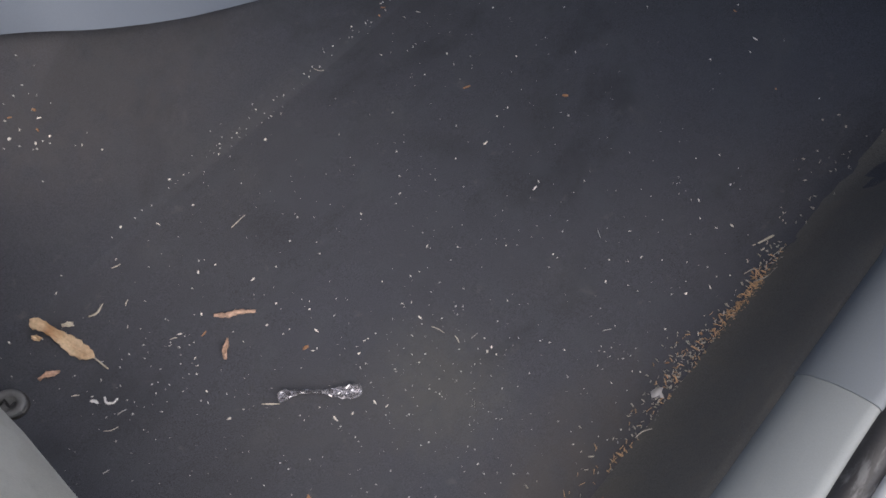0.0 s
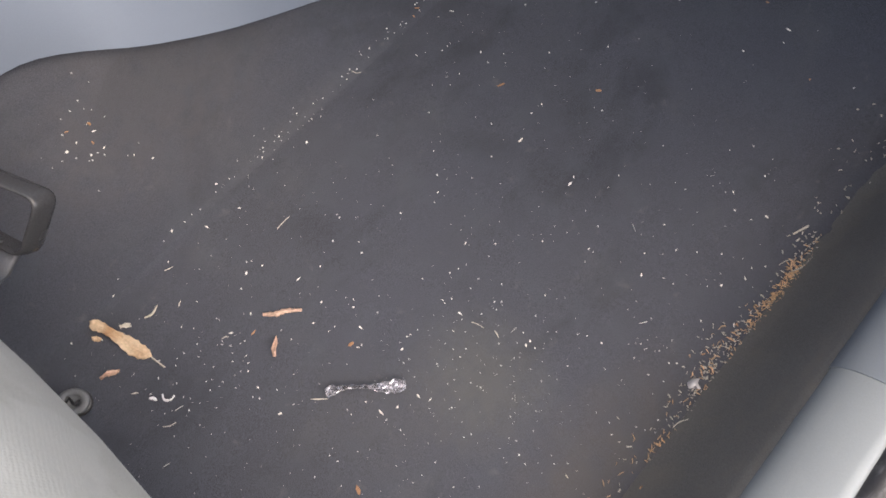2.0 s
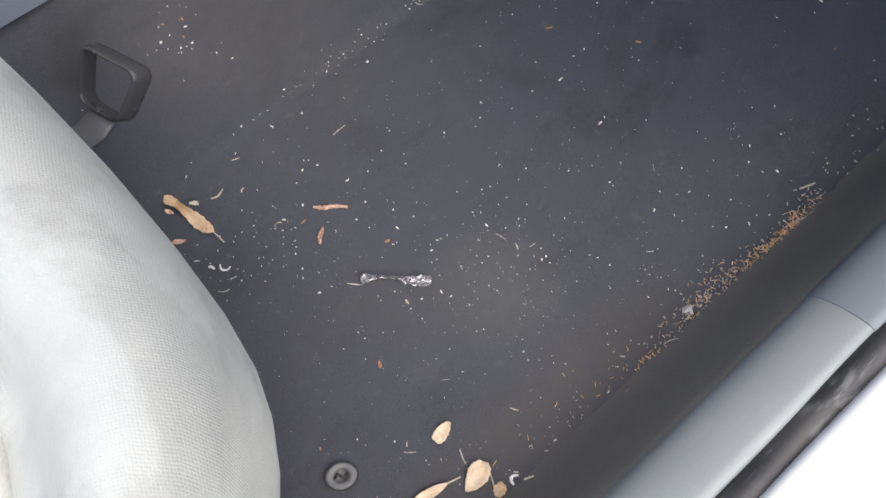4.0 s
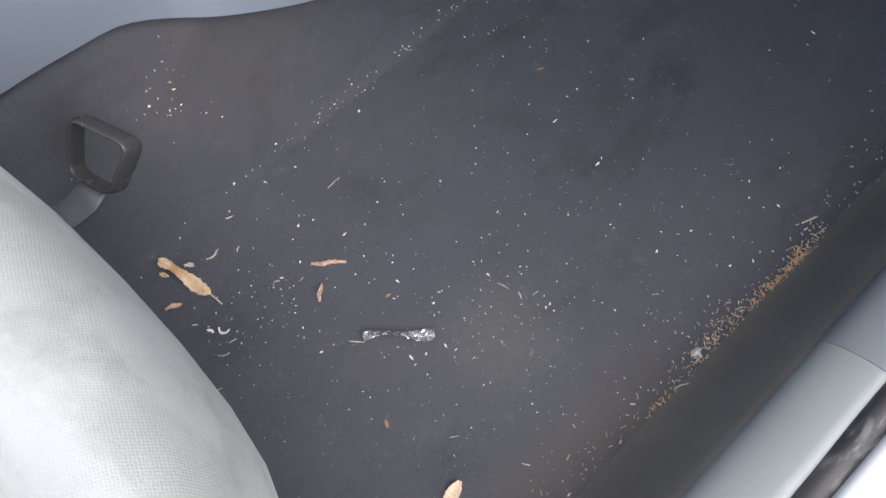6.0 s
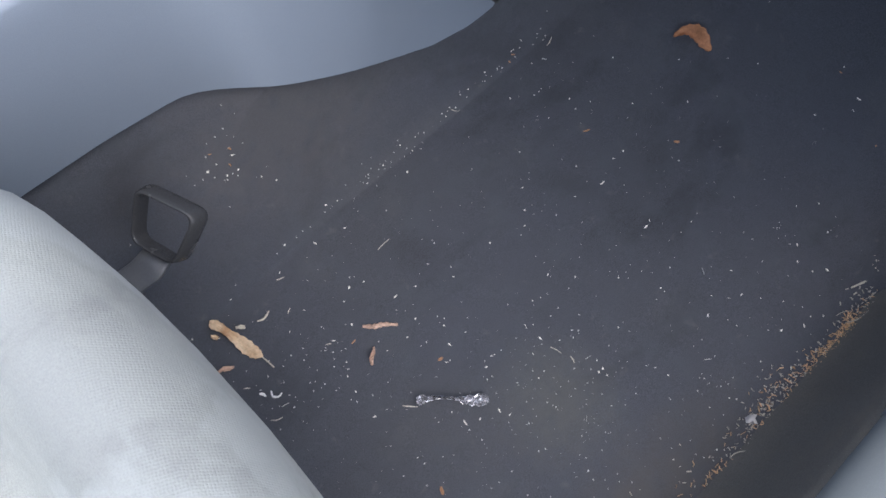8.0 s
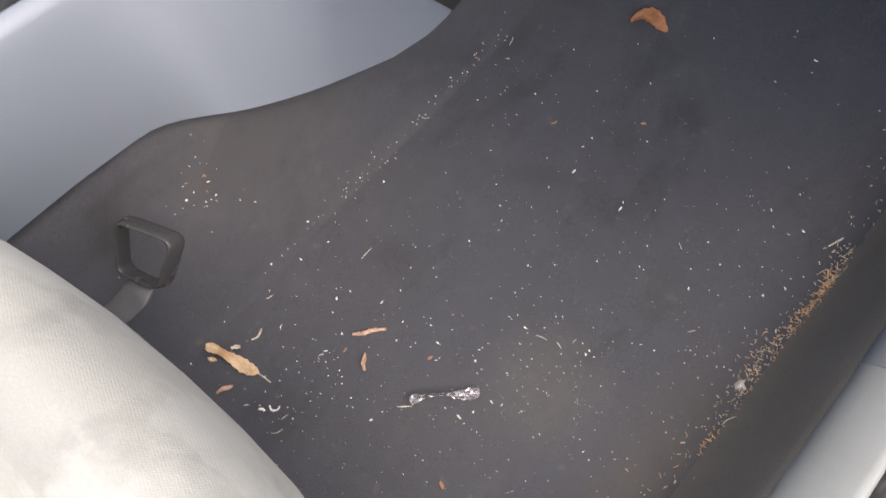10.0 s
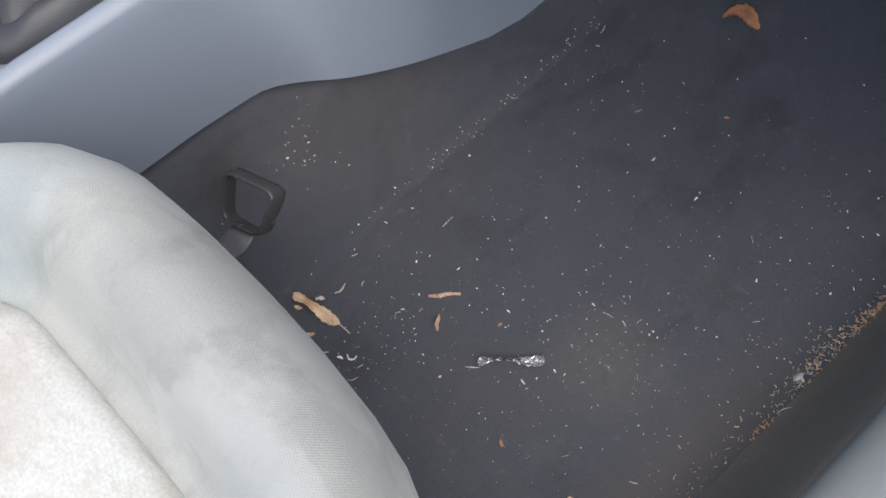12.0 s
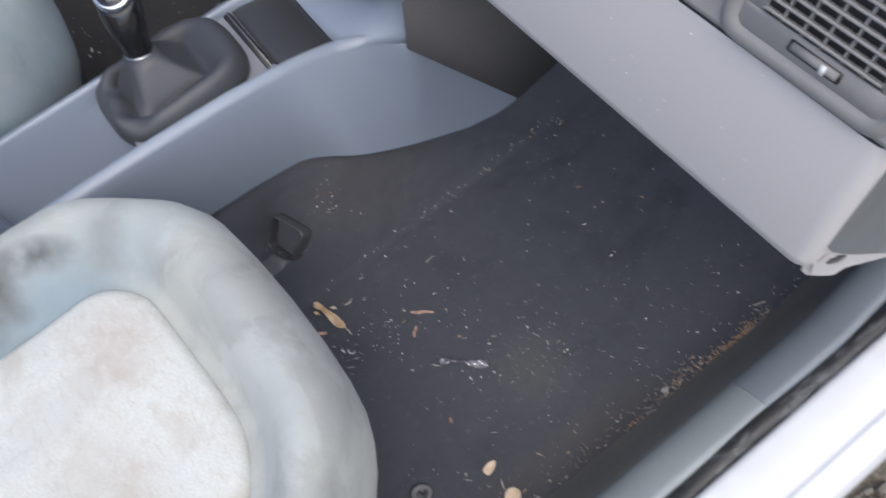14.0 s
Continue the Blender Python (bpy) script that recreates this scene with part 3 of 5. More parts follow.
# ---------------------------------------------------------------- centre console
con = thing("centre_console", (MID, -0.1, 0.2), "blue-grey plastic centre console with open tray", "console")
TOP = [(-0.60, -0.283, 0.353), (-0.30, -0.283, 0.352), (-0.13, -0.283, 0.348), (-0.03, -0.285, 0.340), (0.04, -0.288, 0.327), (0.08, -0.289, 0.318), (0.12, -0.287, 0.308), (0.15, -0.275, 0.304), (0.192, -0.242, 0.299)]
LOW = [(-0.6, -0.287, 0.1940), (-0.13, -0.286, 0.2015), (-0.06, -0.285, 0.1980), (0.005, -0.281, 0.1930), (0.018, -0.278, 0.1910), (0.032, -0.27, 0.1900), (0.052, -0.256, 0.1873), (0.068, -0.2465, 0.1815), (0.09, -0.2435, 0.1667), (0.125, -0.243, 0.1429), (0.155, -0.2425, 0.1244), (0.192, -0.241, 0.1060),
       (0.245, -0.239, 0.0810), (0.3, -0.237, 0.0680), (0.333, -0.2365, 0.0660)]


def along(table, y):
    return interp(y, [(a, b) for a, b, c in table]), interp(y, [(a, c) for a, b, c in table])


def console_wall(mirror):
    secs = []
    for k in range(76):
        y = -0.60 + 0.933 * k / 75
        (tx, tz), (lx, lz) = along(TOP, y), along(LOW, y)
        if y > 0.192:
            u = (y - 0.192) / 0.141
            tx, tz = -0.242 + 0.0065 * u, 0.302 + (0.0685 - 0.302) * u + 0.018 * math.sin(u * math.pi)
        lx += 0.003
        row = []
        for j in range(9):
            u = j / 8
            bow = 0.004 * math.sin(u * math.pi) if y < 0.192 else 0
            row.append(Vector((lx + (tx - lx) * u + bow, y, lz - 0.006 + (tz - lz + 0.006) * u)))
        if y <= 0.192:
            row[-1] += Vector((0.0005, 0, -0.003))
            row += [Vector((tx - 0.0015, y, tz + 0.0015)), Vector((tx - 0.011, y, tz + 0.0065)), Vector((tx - 0.0135, y, tz + 0.0060)), Vector((tx - 0.0155, y, tz + 0.001)), Vector((tx - 0.020, y, tz - 0.05))]
        else:
            row += [row[-1] + Vector((-0.004, 0, 0))] * 1 + [row[-1] + Vector((-0.0045 - 0.0005 * i, 0, -0.001 * i)) for i in range(4)]
        if mirror:
            rise = interp(y, [(-0.03, 0.0), (0.05, 0.010), (0.114, 0.021), (0.158, 0.021), (0.2, 0.0)])
            wide = interp(y, [(-0.03, 0.0), (0.05, 0.009), (0.114, 0.004), (0.158, 0.004), (0.2, 0.0)])
            row = [Vector((-0.715 - p.x - wide, p.y, p.z + rise * max(0, min(1, (p.z - 0.19) / 0.10)))) for p in row]
        secs.append(row)
    return loft(secs)


part("side_wall", console_wall(False), CONSOLE, con)
part("side_wall", console_wall(True), CONSOLE, con)
# open tray behind the gear lever
secs = []
for k in range(24):
    y = -0.60 + (0.46) * k / 23
    deep = interp(y, [(-0.45, 0.245), (-0.30, 0.220), (-0.215, 0.222), (-0.185, 0.236), (-0.16, 0.275), (-0.142, 0.325)])
    secs.append([(-0.3575 + 0.0565 * u, y, deep + max(0, 0.330 - deep) * abs(u) ** 3.2) for u in [math.sin(math.pi / 2 * (-1 + j / 9)) for j in range(19)]])
part("tray", loft(secs), CONSOLE, con, "blue-grey moulded tray")
plate = loft([[(-0.358 + u * 0.064 - w * (1 - u) / 2, y, zl + (zr - zl) * (u + 1) / 2) for u in [-1 + j / 6 for j in range(13)]] for y, zl, zr, w in
              ((-0.142, 0.343, 0.343, 0.0), (-0.08, 0.340, 0.340, 0.0), (-0.03, 0.336, 0.336, 0.0), (0.040, 0.331, 0.323, 0.009), (0.052, 0.325, 0.315, 0.009))])
part("gear_plate", shell(plate, 0.003), PLATE, con, "mauve-grey plate round the gaiter")
foot_line = smooth_line([(-0.440, 0.118, 0.318), (-0.37, 0.121, 0.311), (-0.295, 0.124, 0.303), (-0.272, 0.152, 0.304), (-0.2425, 0.192, 0.298)], 5)
head_line = smooth_line([(-0.468, 0.175, 0.319), (-0.427, 0.196, 0.334), (-0.333, 0.2145, 0.350), (-0.287, 0.212, 0.357), (-0.2425, 0.209, 0.357)], 5)
front = []
for a, b in zip(foot_line, head_line):
    row = []
    for j in range(7):
        u = j / 6
        p = a.lerp(b, u)
        row.append(p + Vector((0, 0.004, -0.006)) * math.sin(math.pi * u) * min(1, max(0, (-0.2425 - p.x) / 0.04)))
    front.append(row)
part("front_panel", shell(loft(front), 0.003), CONSOLE, con)
lid = []
for v, lift in ((0.0, -0.006), (0.03, 0.0), (0.15, 0.0022), (0.5, 0.0032), (0.85, 0.0015), (1.0, -0.004)):
    row = []
    for j in range(13):
        u = j / 12
        z = (0.331 + (0.3235 - 0.331) * u) * (1 - v) + (0.322 + (0.3065 - 0.322) * u) * v
        edge = 0.004 * max(0, 1 - min(u, 1 - u) / 0.06)
        row.append((-0.4415 + 0.146 * u, 0.0445 + 0.078 * v, z + lift - edge))
    lid.append(row)
ash = part("ashtray_lid", shell(loft(lid), 0.003), STACK, con, "smooth black ashtray lid")
groove = loft([[(-0.444, y, zl), (-0.37, y, (zl + zr) / 2), (-0.297, y, zr)] for y, zl, zr in ((0.0335, 0.3325, 0.3252), (0.036, 0.3335, 0.3262), (0.0425, 0.3330, 0.3257), (0.0445, 0.3300, 0.3227))])
part("hinge_groove", shell(groove, 0.004), BLACK, ash, "black hinge slot")
strip = loft([[(-0.440, y, zl), (-0.37, y, (zl + zr) / 2), (-0.300, y, zr)] for y, zl, zr in ((0.0385, 0.3338, 0.3265), (0.0390, 0.3355, 0.3282), (0.0402, 0.3355, 0.3282), (0.0408, 0.3338, 0.3265))])
part("hinge_strip", shell(strip, 0.0008), GREY_METAL, ash, "thin bright strip")
part("end_cap", block((-0.304, 0.0405, 0.3285), (0.009, 0.008, 0.004), 0.0012, (0, 0, 25)), GREY_METAL, ash)

# gear lever
gear = thing("gear_lever", (-0.366, -0.06, 0.335), "black gear lever with chrome-topped knob and gaiter", "gear lever")


def oval(cx, cy, hx, hy, z, n=40, p=2.6, wob=0.0, ph=0.0, tilt=0.0):
    out = []
    for k in range(n):
        a = k * math.tau / n
        c, s = math.cos(a), math.sin(a)
        w = 1 + wob * math.sin(5 * a + ph) + wob * 0.7 * math.sin(8 * a + 2 * ph)
        x = hx * w * math.copysign(abs(c) ** (2 / p), c)
        y = hy * w * math.copysign(abs(s) ** (2 / p), s)
        out.append((cx + x, cy + y, z + tilt * x))
    return out


def boot():
    """The gaiter: a plump outer roll, a valley, and a flat-sided tent up to the knob, with slack folds at the back."""
    secs = []
    for k, (cx, cy, hx, hy, z, p) in enumerate((
            (-0.364, -0.064, 0.064, 0.087, 0.324, 3.2), (-0.364, -0.064, 0.0668, 0.0895, 0.336, 3.2), (-0.364, -0.064, 0.0668, 0.089, 0.346, 3.2), (-0.364, -0.064, 0.064, 0.0860, 0.3545, 3.2), (-0.3642, -0.0645, 0.0590, 0.0800, 0.3605, 3.2),
            (-0.3645, -0.065, 0.0530, 0.0720, 0.3625, 3.4), (-0.365, -0.067, 0.0475, 0.0630, 0.3600, 3.8), (-0.3655, -0.070, 0.0432, 0.0545, 0.3545, 5.0), (-0.366, -0.072, 0.0408, 0.0495, 0.3500, 7.0), (-0.366, -0.073, 0.0398, 0.0475, 0.3495, 9.0),
            (-0.3665, -0.0740, 0.0370, 0.0430, 0.3545, 9.0), (-0.368, -0.0750, 0.0315, 0.0345, 0.3650, 9.0), (-0.3705, -0.0760, 0.0258, 0.0265, 0.3765, 7.0), (-0.373, -0.0765, 0.0210, 0.0210, 0.3855, 3.5), (-0.375, -0.077, 0.0172, 0.0172, 0.394, 2.0))):
        row = []
        for x, y, q in oval(0, 0, hx, hy, z, n=96, p=p):
            a = math.atan2(y, x)
            ease = min(1, max(0, (k - 1) / 3)) * (1 if k < 12 else 0.2)
            rear = max(0, -math.sin(a)) ** 2
            fold = 0.0010 * math.sin(3 * a + 0.7) + rear * (0.0040 * math.sin(6.5 * a + 0.9 * k) + 0.0022 * math.sin(11 * a - k))
            lean = 0.0045 * max(0, math.cos(a - 0.5)) if 3 <= k <= 6 else 0.0
            v = Vector((cx + x, cy + y, q + ease * fold + lean * ease))
            row.append(v + Vector((noise.noise(v * 45), noise.noise(v * 45 + Vector((7, 0, 0))), noise.noise(v * 45 + Vector((0, 3, 0))))) * 0.0011 * ease)
        secs.append(row)
    return secs


part("gaiter", loft(boot(), True, True), LEATHER, gear, "soft creased black leatherette gaiter")
KB, KT = Vector((-0.3765, -0.0765, 0.389)), Vector((-0.3925, -0.0610, 0.463))
KN0, KN1 = (KT - KB).normalized(), Vector((0.30, -0.10, 0.95)).normalized()


def knob_ring(u, r, lift=0.0, n=32):
    """A ring of the knob, u from its foot to the slanted top."""
    c, a = KB.lerp(KT, u), KN0.lerp(KN1, max(0, u - 0.25) / 0.75).normalized()
    s = a.cross(Vector((0, 1, 0))).normalized()
    v = a.cross(s)
    r *= 0.94
    return [c + a * lift + (s * math.cos(k * math.tau / n) + v * math.sin(k * math.tau / n)) * r for k in range(n)]


part("knob", loft([knob_ring(u, r) for u, r in ((0, 0.0150), (0.05, 0.0172), (0.2, 0.0188), (0.4, 0.0218), (0.6, 0.0242), (0.78, 0.0248), (0.9, 0.0244), (0.97, 0.0232))], True, True), GLOSS, gear, "tapered glossy black knob")
kn = part("knob_cap", loft([knob_ring(0.95, 0.0232), knob_ring(1, 0.0242), knob_ring(1, 0.0238, 0.004), knob_ring(1, 0.0215, 0.0065), knob_ring(1, 0.0190, 0.0060), knob_ring(1, 0.0185, 0.0035)], True, True), CHROME, gear, "chrome ring with clear top")
part("knob_disc", loft([knob_ring(1, 0.0188, 0.0036), knob_ring(1, 0.0180, 0.0052), knob_ring(1, 0.010, 0.0066), knob_ring(1, 0.002, 0.0070)], True, True), GLOSS, kn, "glossy black shift diagram disc")
cs = KN1.cross(Vector((0, 1, 0))).normalized()
M = Matrix((cs, KN1.cross(cs), KN1)).transposed().to_4x4()
M.translation = KT
bars = bmesh.new()
# diagram bars made wide to stand for a white reflection on the disc
for x, y, w, h in ((-0.0075, 0, 0.0036, 0.021), (0.0, 0, 0.0036, 0.023), (0.0075, 0, 0.0036, 0.021), (0, 0, 0.018, 0.0036)):
    block((x, y, 0.0070), (w, h, 0.0012), 0.0003, bm=bars, seg=1)
bars.transform(M)
part("shift_diagram", bars, POLISHED, kn, "silvery shift diagram widened to imitate a reflection")
part("collar", loft([knob_ring(-0.05, 0.0165), knob_ring(-0.04, 0.0188), knob_ring(0.02, 0.0188), knob_ring(0.04, 0.0170)], True, True), LEATHER, gear)
part("neck_ring", loft([knob_ring(0.035, 0.0168), knob_ring(0.04, 0.0181), knob_ring(0.055, 0.0181), knob_ring(0.06, 0.0168)], True, True), CHROME, gear, "thin chrome ring")

# handbrake
brake = thing("handbrake", (-0.40, -0.5, 0.27), "grey handbrake lever with black release button", "handbrake")
grip = smooth_line([(-0.399, -0.272, 0.446), (-0.399, -0.30, 0.436), (-0.399, -0.36, 0.412), (-0.399, -0.44, 0.378), (-0.399, -0.54, 0.33)])
part("grip", tube(grip, [0.0165] + [0.0180 + 0.0015 * math.sin(k * 0.9) for k in range(len(grip) - 1)], 16, 1.15), material("grey_grip", (0.085, 0.085, 0.085), 0.55, bump=(700, 0.3, 0.0006)), brake, "worn grey grip")
part("button", tube([(-0.399, -0.275, 0.448), (-0.399, -0.262, 0.4535), (-0.399, -0.2535, 0.457), (-0.399, -0.252, 0.4575)], [0.0112, 0.0112, 0.0105, 0.0085], 8), BLACK, brake, "black button")
part("button_ring", tube([(-0.399, -0.2745, 0.447), (-0.399, -0.2705, 0.449)], 0.0130, 16), CHROME, brake)
part("boot", lathe([(0.055, 0.27), (0.05, 0.30), (0.036, 0.34), (0.022, 0.375)], Matrix.Translation((-0.40, -0.47, 0))), LEATHER, brake, "black boot")

# round push knob on its bracket beside the seat
stud = thing("push_knob", (-0.320, -0.350, 0.33), "pale grey round knob with chrome collar on bracket", "anchor")
part("bracket", block((-0.324, -0.352, 0.343), (0.050, 0.058, 0.006), 0.002, (0, 0, 12)), PLATE, stud, "pale grey bracket")
part("collar", lathe([(0.0190, 0.346), (0.0196, 0.350), (0.0180, 0.355), (0.0150, 0.356)], Matrix.Translation((-0.320, -0.350, 0))), CHROME, stud, "chrome collar")
part("cap", lathe([(0.0140, 0.350), (0.0142, 0.3655), (0.0134, 0.3690), (0.0112, 0.3708), (0.006, 0.3716)], Matrix.Translation((-0.320, -0.350, 0))), DASH, stud, "domed grey cap")
part("foot", block((-0.324, -0.352, 0.312), (0.044, 0.050, 0.062), 0.006, (0, 0, 12)), CONSOLE, stud)
part("housing", block((-0.372, -0.356, 0.292), (0.050, 0.062, 0.058), 0.014, (6, 0, 4), seg=4), CONSOLE, stud, "blue-grey moulded housing")

# dark felt panel ahead of the console
felt = [(-0.2405, 0.186, 0.296), (-0.2405, 0.196, 0.366), (-0.2405, 0.26, 0.380), (-0.2405, 0.62, 0.45), (-0.2405, 0.47, 0.10), (-0.2375, 0.405, 0.078), (-0.2365, 0.333, 0.0665)]
fb = bmesh.new()
fb.faces.new([fb.verts.new(p) for p in felt])
single("tunnel_panel", shell(fb, 0.004), FELT, "dark brown felt panel on the tunnel side", "panel", kind="structure")

# ---------------------------------------------------------------- dashboard
dash = thing("dashboard", (0.05, 0.3, 0.50), "light grey plastic dashboard with closed glovebox", "dashboard")
P0, P1 = Vector((0, 0.1915, 0.514)), Vector((0, 0.227, 0.6216))      # lower and upper edge of the glovebox face
fn = Vector((0, -(P1 - P0).z, (P1 - P0).y)).normalized()
X0 = -0.1925


def face_at(x, s, out=0.0):
    p = P0 + (P1 - P0) * s + fn * (out + 0.004 * math.sin(math.pi * s))
    return Vector((x, p.y, p.z))


gl = bmesh.new()
HX0, HX1, HS0, HS1 = -0.1135, -0.0270, 0.29, 0.71
xs = [X0, -0.16, HX0, -0.0695, HX1, 0.06, 0.14, 0.22, 0.286]
ss = [0.0, 0.06, 0.15, HS0, 0.5, HS1, 0.86, 1.0]
grid = {(i, j): gl.verts.new(face_at(x, s)) for i, x in enumerate(xs) for j, s in enumerate(ss)}
for i in range(len(xs) - 1):
    for j in range(len(ss) - 1):
        if xs[i] >= HX0 - 1e-6 and xs[i + 1] <= HX1 + 1e-6 and ss[j] >= HS0 - 1e-6 and ss[j + 1] <= HS1 + 1e-6:
            continue
        gl.faces.new((grid[i, j], grid[i + 1, j], grid[i + 1, j + 1], grid[i, j + 1]))
low = [[face_at(x, 0.0), face_at(x, 0.0) + Vector((0, 0.006, -0.007)), face_at(x, 0.0) + Vector((0, 0.020, -0.010)), face_at(x, 0) + Vector((0, 0.30, 0.02))] for x in xs]
loft(low, bm=gl)
turn = ((0, 0), (0.006, 0.0006), (0.0105, 0.003), (0.0135, 0.007), (0.0148, 0.012))
end = [[face_at(0.286 + dx, s) + Vector((0, dy, 0)) for s in ss] for dx, dy in turn]
loft(end, bm=gl)
loft([[face_at(0.286 + dx, 0.0) + Vector((0, dy + a, b)) for a, b in ((0, 0), (0.006, -0.007), (0.020, -0.010))] for dx, dy in turn], bm=gl)
bmesh.ops.remove_doubles(gl, verts=gl.verts[:], dist=0.0001)
box = part("glovebox_panel", gl, DASH, dash, "light grey moulded glovebox front")
pk = bmesh.new()


def recess(grow, out):
    a, b, c, e = HX0 - grow, HX1 + grow, HS0 - grow / 0.113, HS1 + grow / 0.113
    return [face_at(x, q / 0.113, out) for x, q in rounded([(a, c * 0.113), (b, c * 0.113), (b, e * 0.113), (a, e * 0.113)], 0.006, 4)]


def pocket(deep, grow):
    """Ring of the recess floor, which slopes up from under the latch to the open end."""
    pts = rounded([(HX0 - grow, (HS0 + 0.03) * 0.113 - grow), (HX1 - 0.010 + grow, (HS0 + 0.12) * 0.113 - grow), (HX1 - 0.007 + grow, (HS1 - 0.03) * 0.113 + grow), (HX0 - grow, (HS1 - 0.02) * 0.113 + grow)], 0.006, 4)
    return [face_at(x, q / 0.113, deep - 0.044 + 0.041 * (x - HX0) / (HX1 - HX0)) for x, q in pts]


loft([recess(0.0032, 0.0004), recess(0.0012, 0.0002), recess(0.0, -0.0014), pocket(0.002, 0.0), pocket(0.0003, -0.0015), pocket(0.0, -0.004)], True, False, pk)
pk.faces.new([pk.verts.new(p) for p in pocket(0.0, -0.004)])
bmesh.ops.remove_doubles(pk, verts=pk.verts[:], dist=0.00001)
part("handle_recess", sharp(pk, 30), DASH, box)


def flap(inset, out):
    pts = rounded([(HX0 - 0.0005 + inset, (HS0 + 0.07) * 0.114 + inset), (-0.0690 - inset, (HS0 + 0.02) * 0.114 + inset), (-0.0690 - inset, (HS1 + 0.01) * 0.114 - inset), (HX0 - 0.0005 + inset, (HS1 + 0.01) * 0.114 - inset)], 0.007, 4)
    return [face_at(x, q / 0.114, out) for x, q in pts]


part("latch", loft([flap(0.0006, -0.006), flap(0.0006, 0.0012), flap(0.0018, 0.0026), flap(0.005, 0.0030), flap(0.018, 0.0030)], True, True), DASH, box, "grey glovebox latch flap")

up = bmesh.new()
PAD = [(0.2298, 0.6245), (0.2268, 0.6270), (0.2313, 0.6342), (0.2438, 0.6615), (0.2595, 0.6983), (0.2748, 0.7310), (0.3073, 0.7550), (0.3973, 0.7800), (0.5773, 0.8000), (0.7573, 0.7950)]
pad_line = smooth_line([(0, y, z) for y, z in PAD], 3)
loft([[(x, p.y, p.z) for p in pad_line] for x in (X0, -0.06, 0.077, 0.141, 0.214, 0.296, 0.3045)], bm=up)
loft([[(X0, p.y + 0.003, p.z - 0.001) for p in pad_line[:4]], [(0.3045, p.y + 0.003, p.z - 0.001) for p in pad_line[:4]]], bm=up)
part("upper_pad", up, DASH_DARK, dash, "grained grey dashboard top")
part("groove", tube([(X0, 0.2298, 0.6232), (0.3045, 0.2298, 0.6232)], 0.0014, 8), DASH_DARK, dash)
# air vent at the door end
vo, vu = Vector((0, 0.2240, 0.6180)), Vector((0, 0.030, 0.070)).normalized()
vn = Vector((0, -vu.z, vu.y))


def vent_at(x, s, o=0.0):
    return Vector((x, *(vo + vu * s + vn * o)[1:]))


def vent_ring(x0, x1, s0, s1, o, r):
    pts = rounded([(x0, s0), (x1, s0), (x1, s1), (x0, s1)], r, 5)
    return [vent_at(a, b, o) for a, b in pts]


vent = part("air_vent", loft([vent_ring(0.1621, 0.2935, 0.006, 0.112, 0.0005, 0.018), vent_ring(0.1640, 0.2908, 0.008, 0.1105, 0.0036, 0.017), vent_ring(0.1680, 0.2882, 0.012, 0.1075, 0.0058, 0.015), vent_ring(0.1731, 0.2870, 0.0165, 0.1035, 0.0052, 0.012),
                              vent_ring(0.1758, 0.2840, 0.020, 0.100, 0.001, 0.010)], True), DASH_DARK, dash, "grey air vent surround")
part("vent_face", loft([vent_ring(0.1740, 0.2850, 0.018, 0.035, 0.0015, 0.004), vent_ring(0.1758, 0.2840, 0.019, 0.0345, 0.003, 0.004)], True, True), DASH_DARK, vent)
part("vent_side", loft([vent_ring(0.1740, 0.1904, 0.034, 0.101, 0.0015, 0.004), vent_ring(0.1749, 0.1899, 0.035, 0.1, 0.003, 0.004)], True, True), DASH_DARK, vent)
part("vent_side", loft([vent_ring(0.2732, 0.2850, 0.034, 0.101, 0.0015, 0.004), vent_ring(0.2740, 0.2843, 0.035, 0.1, 0.003, 0.004)], True, True), DASH_DARK, vent)
part("vent_back", loft([vent_ring(0.1895, 0.2745, 0.034, 0.101, 0.001, 0.003), vent_ring(0.1904, 0.2740, 0.035, 0.1, 0.0015, 0.003)], True, True), BLACK, vent, "black duct")
for k in range(9):
    q = 0.0385 + 0.0073 * k
    part("slat", loft([[vent_at(x, q + a, o) for a, o in ((-0.0009, 0.001), (0.0009, 0.001), (0.0013, 0.0056), (0.0004, 0.0064), (-0.0006, 0.0060))] for x in (0.1900, 0.2738)], True, True), DASH_DARK, vent, smooth=False)
for k in range(5):
    x = 0.2035 + 0.0145 * k
    part("fin", loft([[vent_at(x + a, q, o) for a, o in ((-0.0007, 0.001), (0.0007, 0.001), (0.0007, 0.0044), (-0.0007, 0.0044))] for q in (0.036, 0.099)], True, True), DASH_DARK, vent, smooth=False)
part("wheel_slot", loft([vent_ring(0.2140, 0.2525, 0.0232, 0.0312, 0.0026, 0.002), vent_ring(0.2140, 0.2525, 0.0232, 0.0312, 0.0034, 0.002)], True, True), BLACK, vent, "dark wheel slot")
part("thumbwheel", loft([[vent_at(x, 0.0272 + 0.0032 * math.cos(a), 0.0025 + 0.0032 * math.sin(a)) for a in [j * math.tau / 10 for j in range(10)]] for x in (0.2165, 0.2500)], True, True), DASH_DARK, vent, "ribbed thumbwheel")
part("pointer", loft([[vent_at(x, 0.0268 + a, o) for a, o in ((-0.003, 0.0045), (0.003, 0.0045), (0.003, 0.0064), (-0.003, 0.0064))] for x in (0.2390, 0.2425)], True, True), PAINT, vent, "white pointer mark")
